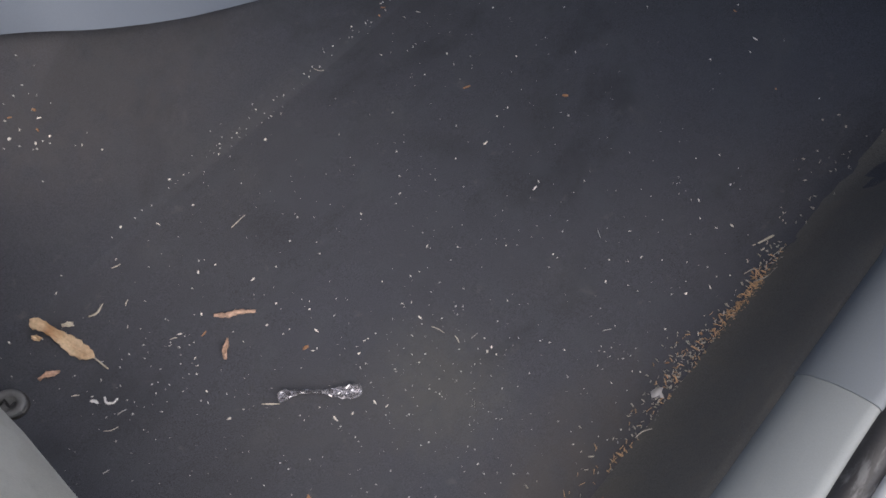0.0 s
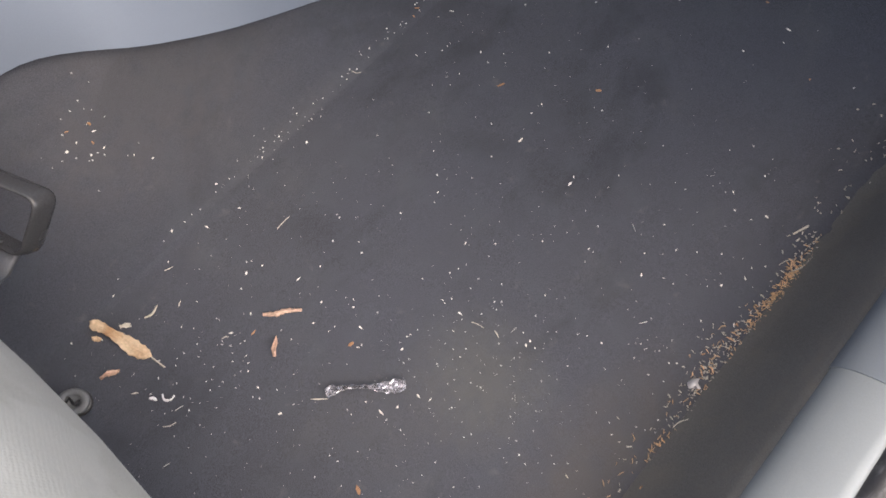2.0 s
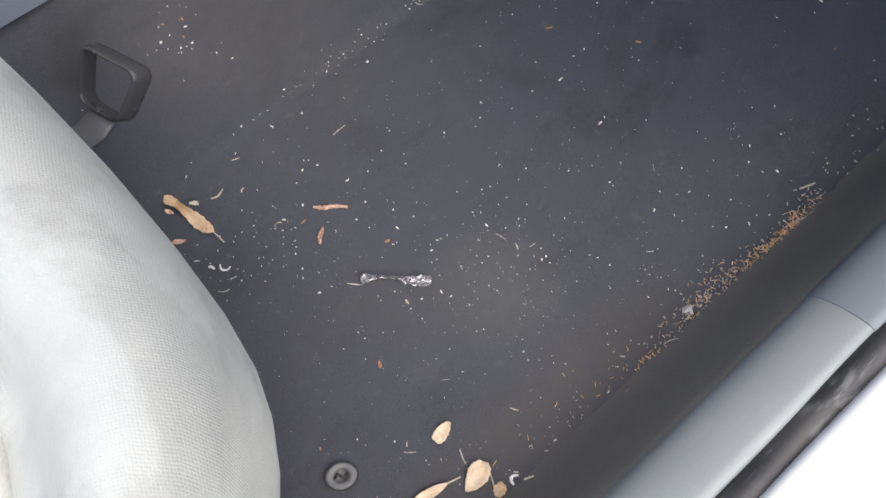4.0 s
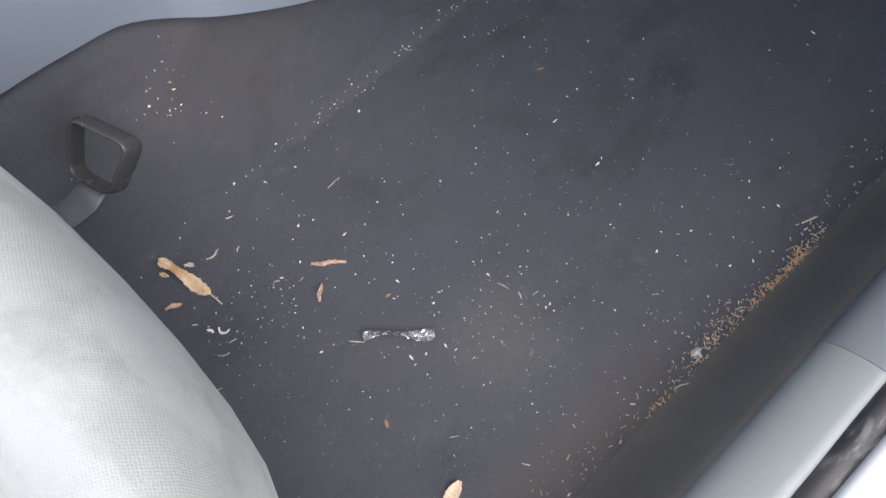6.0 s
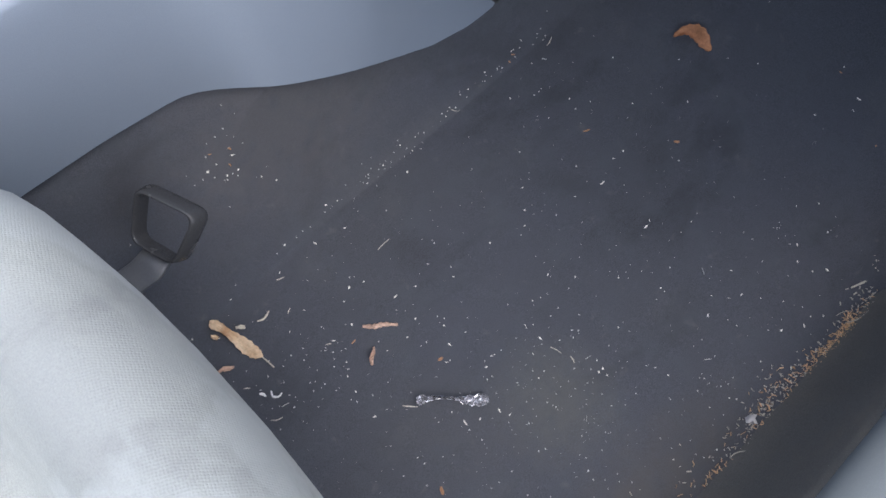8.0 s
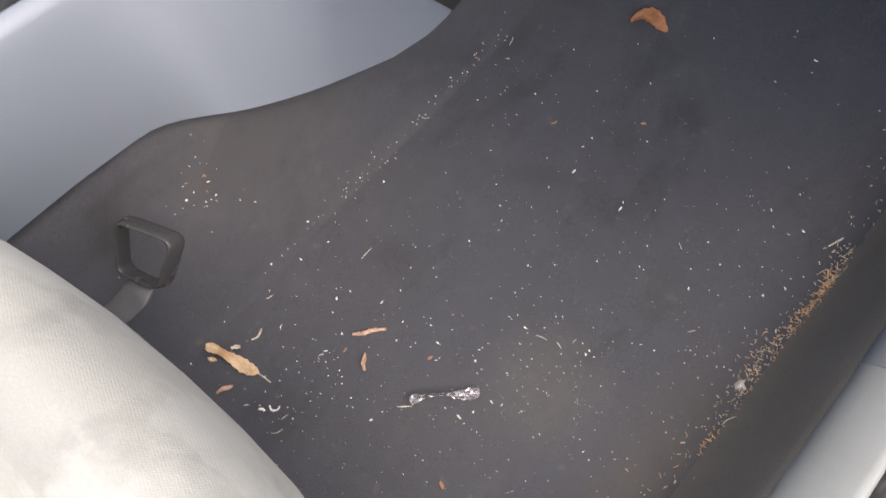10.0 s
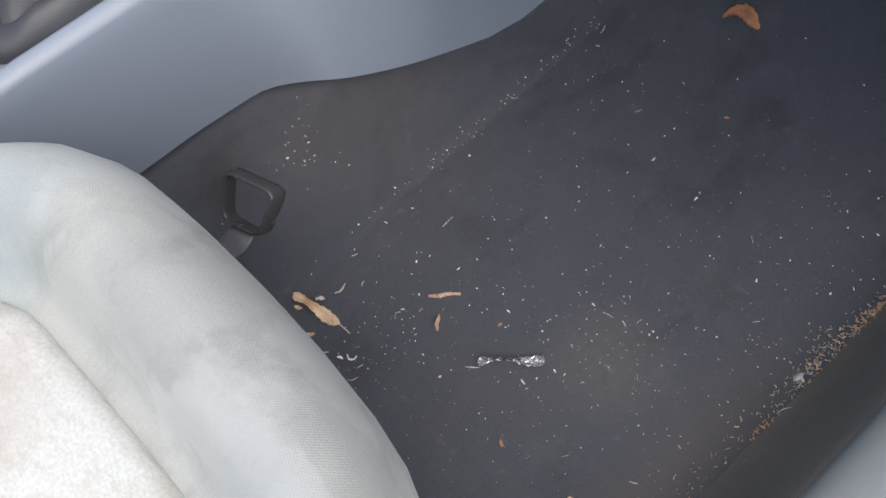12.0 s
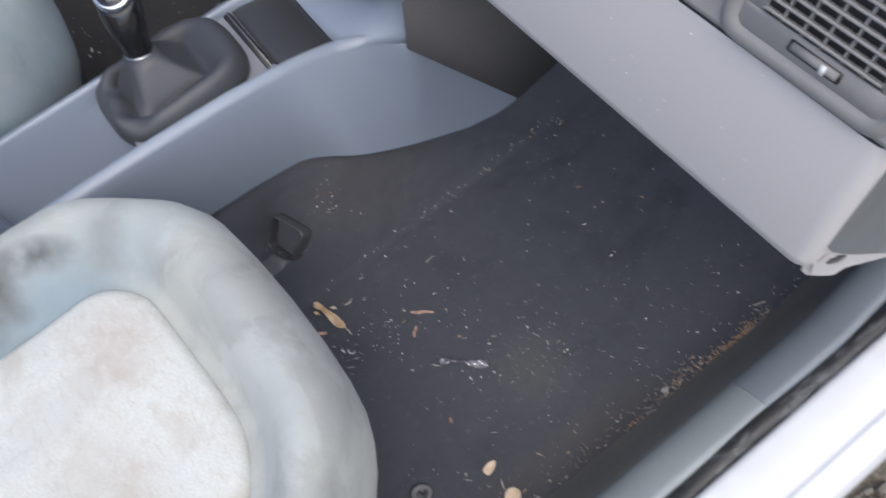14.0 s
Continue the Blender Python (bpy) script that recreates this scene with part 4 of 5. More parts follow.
# closed end of the dashboard
LIP = [(0.2060, 0.486), (0.2180, 0.462), (0.2420, 0.426), (0.2600, 0.400), (0.2680, 0.392), (0.2760, 0.388), (0.2850, 0.381), (0.4070, 0.236), (0.5500, 0.120)]       # lower outline of the end
cap_line = [face_at(0.2985, q) + Vector((0, 0.011, 0)) for q in (0.0, 0.3, 0.6, 1.0)]
eb = bmesh.new()
ring = [Vector((0.2935, q.y, q.z)) for q in cap_line] + [Vector((0.2935, y, z)) for y, z in ((0.277, 0.725), (0.5, 0.785), (0.75, 0.785), (0.75, 0.12))] + [Vector((0.2935, y, z)) for y, z in reversed(LIP)]
eb.faces.new([eb.verts.new(p) for p in ring])
bmesh.ops.recalc_face_normals(eb, faces=eb.faces[:])
got = bmesh.ops.extrude_face_region(eb, geom=eb.faces[:])
bmesh.ops.translate(eb, vec=(0.0055, 0, 0), verts=[v for v in got["geom"] if isinstance(v, bmesh.types.BMVert)])
bmesh.ops.bevel(eb, geom=[e for e in eb.edges if min(v.co.x for v in e.verts) > 0.298], offset=0.0042, segments=3, affect="EDGES")
cap = part("end_cap", sharp(eb, 40), DASH, dash, "grey end cap")
ib = bmesh.new()
ib.faces.new([ib.verts.new((0.2992, y, z)) for y, z in ((0.2085, 0.531), (0.2400, 0.616), (0.262, 0.690), (0.5, 0.765), (0.72, 0.765), (0.72, 0.14), (0.55, 0.150), (0.3960, 0.268), (0.2900, 0.408), (0.2620, 0.446), (0.2250, 0.500))])
ib.normal_update()
got = bmesh.ops.extrude_face_region(ib, geom=ib.faces[:])
bmesh.ops.translate(ib, vec=(0.0012, 0, 0), verts=[v for v in got["geom"] if isinstance(v, bmesh.types.BMVert)])
part("side_inset", ib, SIDE_FACE, cap, "darker recessed side face", smooth=False)
for dy in (0.0, 0.0090):
    part("clip_slot", block((0.2992, 0.2430 + dy, 0.4600 - dy * 0.9), (0.0030, 0.034 - 0.6 * dy, 0.0055), 0.001, (-52, 0, 0)), STACK, cap, "small dark clip slot")

# specks of dust on the dashboard
dr = random.Random(3)
sv, sf = [], []
for k in range(26):
    x, s0 = dr.uniform(-0.15, 0.27), dr.uniform(0.1, 0.95)
    for q in range(4):
        a = q * math.pi / 2 + dr.uniform(-0.4, 0.4)
        sv.append(face_at(x + 0.0009 * math.cos(a), s0 + 0.006 * math.sin(a), 0.0004))
    sf.append((4 * k, 4 * k + 1, 4 * k + 2, 4 * k + 3))
for k in range(3):
    b = len(sv)
    x, s0 = 0.027 + 0.004 * k, 0.56 + 0.05 * k
    sv += [face_at(x, s0, 0.0004), face_at(x + 0.0006, s0 + 0.004, 0.0004), face_at(x + 0.012, s0 + 0.11, 0.0004), face_at(x + 0.0114, s0 + 0.112, 0.0004)]
    sf.append((b, b + 1, b + 2, b + 3))
me = bpy.data.meshes.new("dust_specks")
me.from_pydata([tuple(v) for v in sv], [], sf)
me.materials.append(CRUMB)
tagged(new("dust_specks", me), "pale dust specks and scuffs on the dashboard", "dust", kind="stuff")

# centre stack
stack = thing("centre_stack", (-0.42, 0.22, 0.36), "charcoal heater panel with grey cheek and round knobs", "control panel")
cheek = []
for k in range(9):
    u = k / 8
    x, y = -0.297 + 0.147 * u, 0.158 + 0.125 * u
    z0 = 0.362 + 0.080 * u ** 1.7
    cheek.append([(x, y + 0.010, z0 - 0.001), (x, y + 0.003, z0 - 0.0005), (x, y, z0 + 0.006), (x, y + 0.004, z0 + 0.05), (x + 0.002, y + 0.016, z0 + 0.12), (x + 0.004, y + 0.03, z0 + 0.24), (x + 0.004, y + 0.09, z0 + 0.31), (x + 0.004, y + 0.40, z0 + 0.36)])
part("cheek", shell(loft(cheek), 0.003), DASH, stack, "light grey curved cheek panel")
facia = loft([[(x, y + 0.006 * math.sin(math.pi * u), z) for u in [j / 8 for j in range(9)] for x in [-0.299 - 0.30 * u]] for y, z in ((0.190, 0.366), (0.168, 0.364), (0.172, 0.42), (0.188, 0.50), (0.205, 0.60), (0.225, 0.68), (0.27, 0.735), (0.42, 0.775), (0.75, 0.79))])
part("facia", shell(facia, 0.004), STACK, stack, "charcoal control facia")
for x, z in ((-0.352, 0.384), (-0.432, 0.386), (-0.512, 0.386)):
    m = look((x, 0.174, z), (x, 0.05, z + 0.02)) @ pose(0, 0, 0, 180, 0, 0)
    kb = part("heater_knob", lathe([(0.0235, -0.004), (0.0235, 0.0015), (0.0205, 0.003), (0.0195, 0.0115), (0.0175, 0.014), (0.010, 0.0150)], m, 32), BLACK, stack, "round black heater knob")
    part("knob_rim", tube([m @ Vector((0.0225 * math.cos(a * math.tau / 28), 0.0225 * math.sin(a * math.tau / 28), 0.0022)) for a in range(28)], 0.0012, 6, closed=True), GREY_METAL, kb, "thin grey dial rim")
    part("knob_grip", block((x, 0.1565, z + 0.0025), (0.030, 0.007, 0.0075), 0.003, (-9, 28, 0), seg=3), BLACK, kb, "raised finger grip")
    # small chrome bar added to stand for the highlight on the knob
    part("grip_edge", block((x + 0.003, 0.1535, z + 0.0050), (0.015, 0.0018, 0.0020), 0.0006, (-9, 28, 0)), CHROME, kb, "chrome bar in place of the grip's highlight")
part("facia_seam", tube([(-0.300, 0.1655, 0.408), (-0.40, 0.170, 0.415), (-0.52, 0.172, 0.418)], 0.0009, 6), GREY_METAL, stack, "thin pale seam line")
part("lower_trim", block((-0.375, 0.222, 0.372), (0.13, 0.07, 0.012), 0.004), STACK, stack, "dark underside of the heater panel")

# far closing walls: bulkhead, far door
bk = loft([[(x, 0.97, z) for x in (-1.29, 0.30)] for z in (0.3, 0.5, 0.76)])
single("bulkhead", shell(bk, 0.01), FELT, "dark bulkhead behind the dashboard", "wall", kind="structure")
fd = loft([[(-1.272 - 0.01 * math.sin(z * 6), y, z) for z in (0.06, 0.2, 0.35, 0.5, 0.62)] for y in (-0.8, -0.3, 0.2, 0.6, 0.98)])
single("far_door", shell(fd, 0.03), DASH_DARK, "grey inner panel of the far closed door", "door", kind="structure")


# ---------------------------------------------------------------- litter on the carpet
rnd = random.Random(7)


def ground_at(x, y, lift=0.0):
    return Vector((x, y, floor_z(x, y) + lift))


def leaf(name, spine, widths, mat, label, stem=None, curl=0.004, lobes=0.6):
    """A dry curled leaf along a spine of (x, y)."""
    line = smooth_line([(x, y, 0) for x, y in spine], 6)
    secs = []
    for k, p in enumerate(line):
        u = k / (len(line) - 1)
        d = (line[min(k + 1, len(line) - 1)] - line[max(k - 1, 0)]).normalized()
        s = Vector((-d.y, d.x, 0))
        w = interp(u, widths) * (1 + 0.20 * math.sin(k * 2.3) * lobes)
        secs.append([ground_at(*(p + s * w * v)[:2], 0.0025 + curl * (v * v) * (0.6 + 0.4 * math.sin(5 * u)) + 0.0012 * math.sin(9 * u + 2 * v)) for v in (-1, -0.6, -0.2, 0.2, 0.6, 1)])
    base = ground_at(*spine[len(spine) // 2])
    t = thing(name, base, label, "leaf", "leaves on the carpet")
    part("blade", shell(loft(secs), 0.0006), mat, t)
    part("midrib", tube([s[2] * 0.5 + s[3] * 0.5 + Vector((0, 0, 0.0006)) for s in secs], 0.0005, 6), mat, t)
    if stem:
        a = secs[-1][2] * 0.5 + secs[-1][3] * 0.5
        part("stalk", tube(smooth_line([a, ground_at(*((a + Vector((*stem, 0))) / 2)[:2], 0.003), ground_at(*stem, 0.003)], 4), [0.0007] * 9, 6), STRAW, t)
    return t


leaf("dry_leaf", [(-0.193, -0.0915), (-0.182, -0.087), (-0.164, -0.083), (-0.146, -0.080), (-0.132, -0.076)], [(0, 0.0015), (0.08, 0.0050), (0.22, 0.0048), (0.36, 0.0036), (0.50, 0.0048), (0.68, 0.0068), (0.90, 0.0052), (1, 0.001)],
     LEAF, "tan dry lobed leaf with a thin stalk", stem=(-0.1165, -0.0745), lobes=0.6)
leaf("dry_leaf", [(-0.092, 0.463), (-0.083, 0.4715), (-0.068, 0.4745), (-0.051, 0.471)], [(0, 0.001), (0.2, 0.0042), (0.5, 0.0058), (0.8, 0.0050), (1, 0.002)], LEAF_BROWN, "curled rust-brown dry leaf", curl=0.006)
leaf("dry_leaf", [(0.151, -0.027), (0.1535, -0.036), (0.1555, -0.047)], [(0, 0.0012), (0.3, 0.0040), (0.7, 0.0062), (0.95, 0.0052), (1, 0.003)], LEAF_PALE, "broken pale tan leaf fragment", lobes=0.3)
leaf("dry_leaf", [(0.1835, -0.095), (0.1845, -0.084), (0.1865, -0.072), (0.1885, -0.062)], [(0, 0.004), (0.3, 0.0052), (0.7, 0.0036), (1, 0.0009)], LEAF_PALE, "long pale yellow leaf with thin stalk", stem=(0.192, -0.050), curl=0.005, lobes=0.2)
leaf("dry_leaf", [(0.1955, -0.027), (0.199, -0.034), (0.202, -0.044), (0.2035, -0.055)], [(0, 0.004), (0.2, 0.0082), (0.5, 0.0098), (0.8, 0.0062), (1, 0.0008)], LEAF_PALE, "round cupped pale dry leaf", curl=0.008, lobes=0.2)
leaf("dry_leaf", [(0.217, -0.028), (0.221, -0.032), (0.2245, -0.038)], [(0, 0.0010), (0.4, 0.0052), (0.8, 0.0046), (1, 0.0022)], LEAF, "small reddish tan leaf scrap", stem=(0.2055, -0.029), lobes=0.6)
leaf("dry_leaf", [(-0.149, -0.116), (-0.147, -0.109), (-0.143, -0.101)], [(0, 0.001), (0.5, 0.0026), (1, 0.0012)], BARK_PALE, "tiny reddish leaf scrap")
leaf("dry_leaf", [(-0.066, 0.005), (-0.0615, 0.0005), (-0.0595, -0.004), (-0.0545, -0.008)], [(0, 0.0008), (0.3, 0.0016), (0.7, 0.0022), (1, 0.0008)], BARK_PALE, "twisted pinkish leaf scrap")
leaf("dry_leaf", [(-0.1715, -0.0765), (-0.1685, -0.0725), (-0.1675, -0.0690)], [(0, 0.001), (0.5, 0.0026), (1, 0.001)], STRAW, "crumpled grey leaf crumb")
leaf("dry_leaf", [(-0.1815, -0.0985), (-0.1780, -0.0965), (-0.1755, -0.0940)], [(0, 0.001), (0.5, 0.0026), (1, 0.001)], LEAF, "torn tan leaf crumb")


def chip(points, w, name, mat, label, category, group):
    """A ragged splinter along a line on the carpet."""
    line = smooth_line([ground_at(x, y, 0.0018) for x, y in points], 4)
    rad = [w * (0.45 + 0.75 * math.sin(math.pi * (0.12 + 0.78 * k / (len(line) - 1)))) * (1 + rnd.uniform(-0.35, 0.35)) for k in range(len(line))]
    return single(name, tube(line, rad, 7, 0.45), mat, label, category, group)


chip([(-0.089, 0.011), (-0.081, 0.019), (-0.077, 0.026), (-0.067, 0.036)], 0.0024, "bark_strip", BARK_PALE, "reddish brown bark strip on the carpet", "bark", "bark strips")
chip([(0.2085, 0.371), (0.2145, 0.387)], 0.0010, "straw", STRAW, "pale straw stalk on the carpet", "straw", "straws")
for x, y, a, l in ((-0.1385, 0.0825, 92, 0.016), (-0.1995, 0.241, 50, 0.009), (-0.1915, 0.379, 110, 0.013), (0.054, 0.1245, 15, 0.012), (0.071, 0.129, -20, 0.007), (-0.002, -0.0085, 42, 0.014), (-0.078, -0.103, 60, 0.011), (0.2285, 0.348, 72, 0.024),
                   (0.2295, 0.1675, 68, 0.014), (0.2155, 0.3995, -30, 0.008), (0.219, 0.345, 60, 0.016), (0.226, 0.377, 80, 0.012), (0.141, -0.0665, -40, 0.005), (0.1475, -0.069, 48, 0.011), (0.177, -0.0365, -10, 0.005), (0.182, -0.038, -18, 0.013),
                   (0.180, 0.023, 30, 0.008), (-0.098, -0.024, 60, 0.006), (-0.119, -0.105, 50, 0.006), (-0.182, -0.014, 70, 0.008), (-0.150, -0.029, 120, 0.006)):
    c, s = math.cos(radians(a)) * l / 2, math.sin(radians(a)) * l / 2
    bend = rnd.uniform(-0.25, 0.25) * l
    chip([(x - c, y - s), (x - s / l * bend, y + c / l * bend), (x + c, y + s)], 0.00042, "straw", STRAW, "thin pale straw on the carpet", "straw", "straws")
chip([(-0.1635, -0.0575), (-0.1610, -0.0510), (-0.1640, -0.0425)], 0.0008, "paper_scrap", STRAW, "bent pale fibre on the carpet", "scrap", "white scraps")
chip([(0.2235, -0.0125), (0.2205, -0.0165), (0.2220, -0.0200), (0.2265, -0.0210)], 0.0013, "paper_scrap", PAINT, "curled white paper scrap near the sill", "scrap", "white scraps")
chip([(0.2290, -0.0115), (0.2310, -0.0075), (0.2325, -0.0040)], 0.0010, "paper_scrap", STRAW, "shredded pale scrap near the sill", "scrap", "white scraps")
chip([(-0.1015, -0.0905), (-0.0965, -0.0925), (-0.0925, -0.089), (-0.093, -0.0845)], 0.0009, "paper_scrap", PAINT, "curled white paper scrap", "scrap", "white scraps")
chip([(-0.107, -0.100), (-0.104, -0.0975), (-0.101, -0.0975)], 0.0011, "paper_scrap", PAINT, "small white paper scrap", "scrap", "white scraps")

# twisted silver wrapper
w0, w1 = Vector((-0.0015, -0.0015, 0)), Vector((0.0425, 0.0475, 0))
along_w = (w1 - w0)
cross_w = Vector((-along_w.y, along_w.x, 0)).normalized()
secs = []
for k in range(29):
    u = k / 28
    half = interp(u, [(0, 0.0030), (0.03, 0.0052), (0.08, 0.0050), (0.15, 0.0030), (0.28, 0.0017), (0.42, 0.0012), (0.55, 0.0017), (0.68, 0.0040), (0.82, 0.0056), (0.93, 0.0062), (1, 0.0034)])
    p = w0 + along_w * u + cross_w * 0.0016 * math.sin(u * 6.0)
    row = []
    for j in range(9):
        v = -1 + j / 4
        z = 0.0035 + 0.0016 * math.sin(j * 2.4 + u * 3) + 0.0013 * math.sin(u * 47 + j * 1.3) + (0.0016 if 0.2 < u < 0.6 else 0)
        q = p + cross_w * half * v * (1 + 0.12 * math.sin(u * 60 + j))
        row.append(ground_at(q.x, q.y, z))
    secs.append(row)
single("sweet_wrapper", shell(loft(secs), 0.0004), FOIL, "twisted crumpled silver foil wrapper on the carpet", "wrapper", smooth=False)
fb = bmesh.new()
fb.faces.new([fb.verts.new(ground_at(0.2195 + a * 0.7, 0.203 + b * 0.75, c)) for a, b, c in ((-0.007, -0.004, 0.001), (-0.002, -0.009, 0.002), (0.002, -0.006, 0.003), (0.009, -0.001, 0.002), (0.002, 0.002, 0.004), (0.001, 0.008, 0.003), (-0.005, 0.003, 0.001))])
single("plastic_scrap", shell(fb, 0.0005), DASH, "translucent grey plastic scrap by the sill", "scrap", "white scraps")


def lump(r, sx=1.0, sy=1.0, sz=0.6, seed=0):
    bm = bmesh.new()
    bmesh.ops.create_icosphere(bm, subdivisions=1, radius=r)
    for v in bm.verts:
        k = 1 + 0.75 * noise.noise(v.co / r * 1.7 + Vector((seed, seed * 0.7, 0)))
        v.co = Vector((v.co.x * sx * k, v.co.y * sy * k, v.co.z * sz * k))
    return bm


CRUMB_MESH = [mesh_of(lump(1.0, 1.0 + 0.5 * (k % 3), 0.8, 0.55, k), "crumb", CRUMB, False) for k in range(6)]
CHIP_MESH = [mesh_of(lump(1.0, 1.5 + 0.4 * (k % 3), 0.75, 0.4, k + 9), "bark_bit", BARK, False) for k in range(5)]


def scatter(name, meshes, spots, size, label, category, group):
    for x, y in spots:
        r = size * rnd.choice((0.55, 0.7, 0.85, 1.0, 1.3))
        ob = new(name, rnd.choice(meshes))
        ob.matrix_basis = Matrix.Translation(ground_at(x, y, r * 0.3)) @ pose(0, 0, 0, 0, 0, rnd.uniform(0, 360)) @ Matrix.Diagonal((r, r, r, 1))
        tagged(ob, label, category, group)


scatter("crumb", CRUMB_MESH, [(-0.256, -0.007), (-0.187, 0.035), (-0.098, 0.005), (-0.036, 0.067), (0.005, 0.145), (0.066, 0.051), (0.118, 0.305), (0.157, 0.358), (0.188, 0.290), (-0.207, 0.334), (0.159, 0.396), (0.216, 0.267)],
        0.0014, "large pale crumb on the dark carpet", "crumb", "crumbs on the carpet")
scatter("crumb", CRUMB_MESH, [(-0.238, 0.030), (-0.203, 0.011), (-0.198, -0.062), (-0.084, 0.075), (-0.060, 0.052), (-0.019, 0.058), (-0.047, -0.035), (0.008, 0.153), (0.026, 0.000), (0.172, 0.315), (0.199, 0.321), (0.207, 0.330),
                              (0.182, 0.371), (0.193, 0.252), (0.194, 0.204), (0.199, 0.208), (0.272, 0.178), (0.170, 0.189), (0.167, 0.202), (-0.074, 0.383), (-0.044, 0.318), (-0.033, 0.288), (0.120, 0.402), (-0.213, 0.395),
                              (-0.206, 0.267), (-0.208, 0.294), (-0.200, 0.116), (-0.204, 0.187), (-0.170, 0.295), (-0.004, 0.485), (0.064, 0.516), (0.095, 0.505), (-0.125, 0.339), (-0.167, -0.070), (-0.176, -0.094), (0.205, 0.144),
                              (0.215, 0.160), (-0.188, -0.010), (0.043, 0.017), (-0.018, -0.038), (0.155, 0.302), (0.142, 0.181), (-0.193, -0.113), (0.030, 0.282), (-0.203, 0.141), (0.022, 0.128), (0.036, 0.123), (0.061, 0.094)],
        0.00105, "pale crumb on the dark carpet", "crumb", "crumbs on the carpet")
scatter("crumb", CRUMB_MESH, [(0.162, -0.063), (0.170, -0.053), (0.109, -0.096), (0.223, 0.031), (-0.128, 0.028), (0.028, 0.290), (-0.182, 0.155)],
        0.00105, "pale crumb on the dark carpet", "crumb", "crumbs on the carpet")
scatter("crumb", CRUMB_MESH, [(-0.233, 0.040), (-0.251, 0.018), (-0.248, 0.005), (-0.255, 0.003), (-0.246, 0.016), (-0.141, -0.018), (-0.125, -0.036), (-0.134, -0.042), (-0.133, 0.039), (-0.123, 0.042), (-0.090, 0.054), (-0.056, 0.012),
                              (-0.041, 0.072), (-0.052, 0.034), (-0.037, 0.038), (-0.036, 0.044), (-0.074, -0.023), (-0.068, -0.026), (-0.063, -0.031), (-0.033, -0.008), (-0.009, 0.125), (0.020, 0.121), (0.016, 0.078), (0.017, 0.081),
                              (0.015, 0.070), (-0.009, 0.044), (0.042, 0.107), (0.057, 0.047), (0.028, 0.015), (0.050, 0.029), (0.129, 0.365), (0.133, 0.387), (0.146, 0.372), (0.058, 0.302), (0.173, 0.360), (0.193, 0.387),
                              (0.200, 0.309), (0.187, 0.185), (0.121, 0.271), (0.134, 0.281), (0.140, 0.292), (0.131, 0.253), (0.147, 0.263), (0.194, 0.126), (-0.185, 0.344), (-0.209, 0.351), (-0.201, 0.229), (-0.043, 0.332)],
        0.0008, "tiny pale crumb on the dark carpet", "crumb", "crumbs on the carpet")
scatter("crumb", CRUMB_MESH, [(-0.033, 0.421), (-0.032, 0.476), (0.098, 0.497), (0.134, 0.420), (-0.086, 0.226), (-0.124, 0.306), (-0.196, 0.176), (-0.197, 0.165), (-0.206, 0.168), (-0.192, 0.184), (-0.204, 0.080), (-0.207, 0.068),
                              (-0.003, 0.175), (-0.055, 0.197), (0.058, 0.318), (0.017, 0.192), (0.047, 0.221), (0.058, 0.242), (0.082, 0.242), (0.087, 0.145), (0.020, 0.067), (0.017, 0.122), (0.080, 0.183), (0.096, 0.138),
                              (0.103, 0.141), (0.096, 0.143), (-0.251, -0.097), (-0.098, -0.018), (-0.179, 0.067), (0.267, 0.199), (-0.010, 0.381), (-0.042, 0.257), (-0.086, 0.428), (0.073, 0.480), (-0.034, 0.523), (-0.066, 0.159),
                              (-0.137, 0.204), (-0.075, 0.114), (0.070, 0.393), (0.059, 0.448)],
        0.0008, "tiny pale crumb on the dark carpet", "crumb", "crumbs on the carpet")
scatter("crumb", CRUMB_MESH, [(-0.827, -0.119), (-0.893, -0.147), (-0.89, -0.13), (-0.905, -0.138), (-0.953, -0.129), (-0.951, 0.164), (-0.90, 0.20), (-0.83, 0.12), (-1.0, 0.02)],
        0.0022, "pale crumb on the dirty carpet", "crumb", "crumbs on the driver's carpet")
for a, b in (((-0.950, 0.010), (-0.926, 0.020)), ((-0.942, 0.002), (-0.934, 0.004))):
    chip([a, ((a[0] + b[0]) / 2, (a[1] + b[1]) / 2 + 0.003), b], 0.003, "paper_scrap", PAINT, "torn white paper scrap on the driver's carpet", "scrap", "white scraps")
scatter("bark_bit", CHIP_MESH, [(-0.086, 0.323), (0.136, 0.487), (-0.015, 0.042), (-0.084, -0.005), (-0.202, 0.326), (-0.205, 0.333), (-0.011, 0.379), (0.218, 0.269), (0.211, 0.229), (0.235, 0.106), (0.071, -0.039), (0.094, -0.125), (0.065, 0.512)],
        0.0017, "brown bark fragment on the carpet", "bark", "bark fragments")
scatter("bark_bit", CHIP_MESH, [(-0.259, 0.010), (-0.253, 0.019), (-0.250, 0.012), (-0.261, 0.003)], 0.0013, "reddish bark fragment on the tunnel carpet", "bark", "bark fragments")


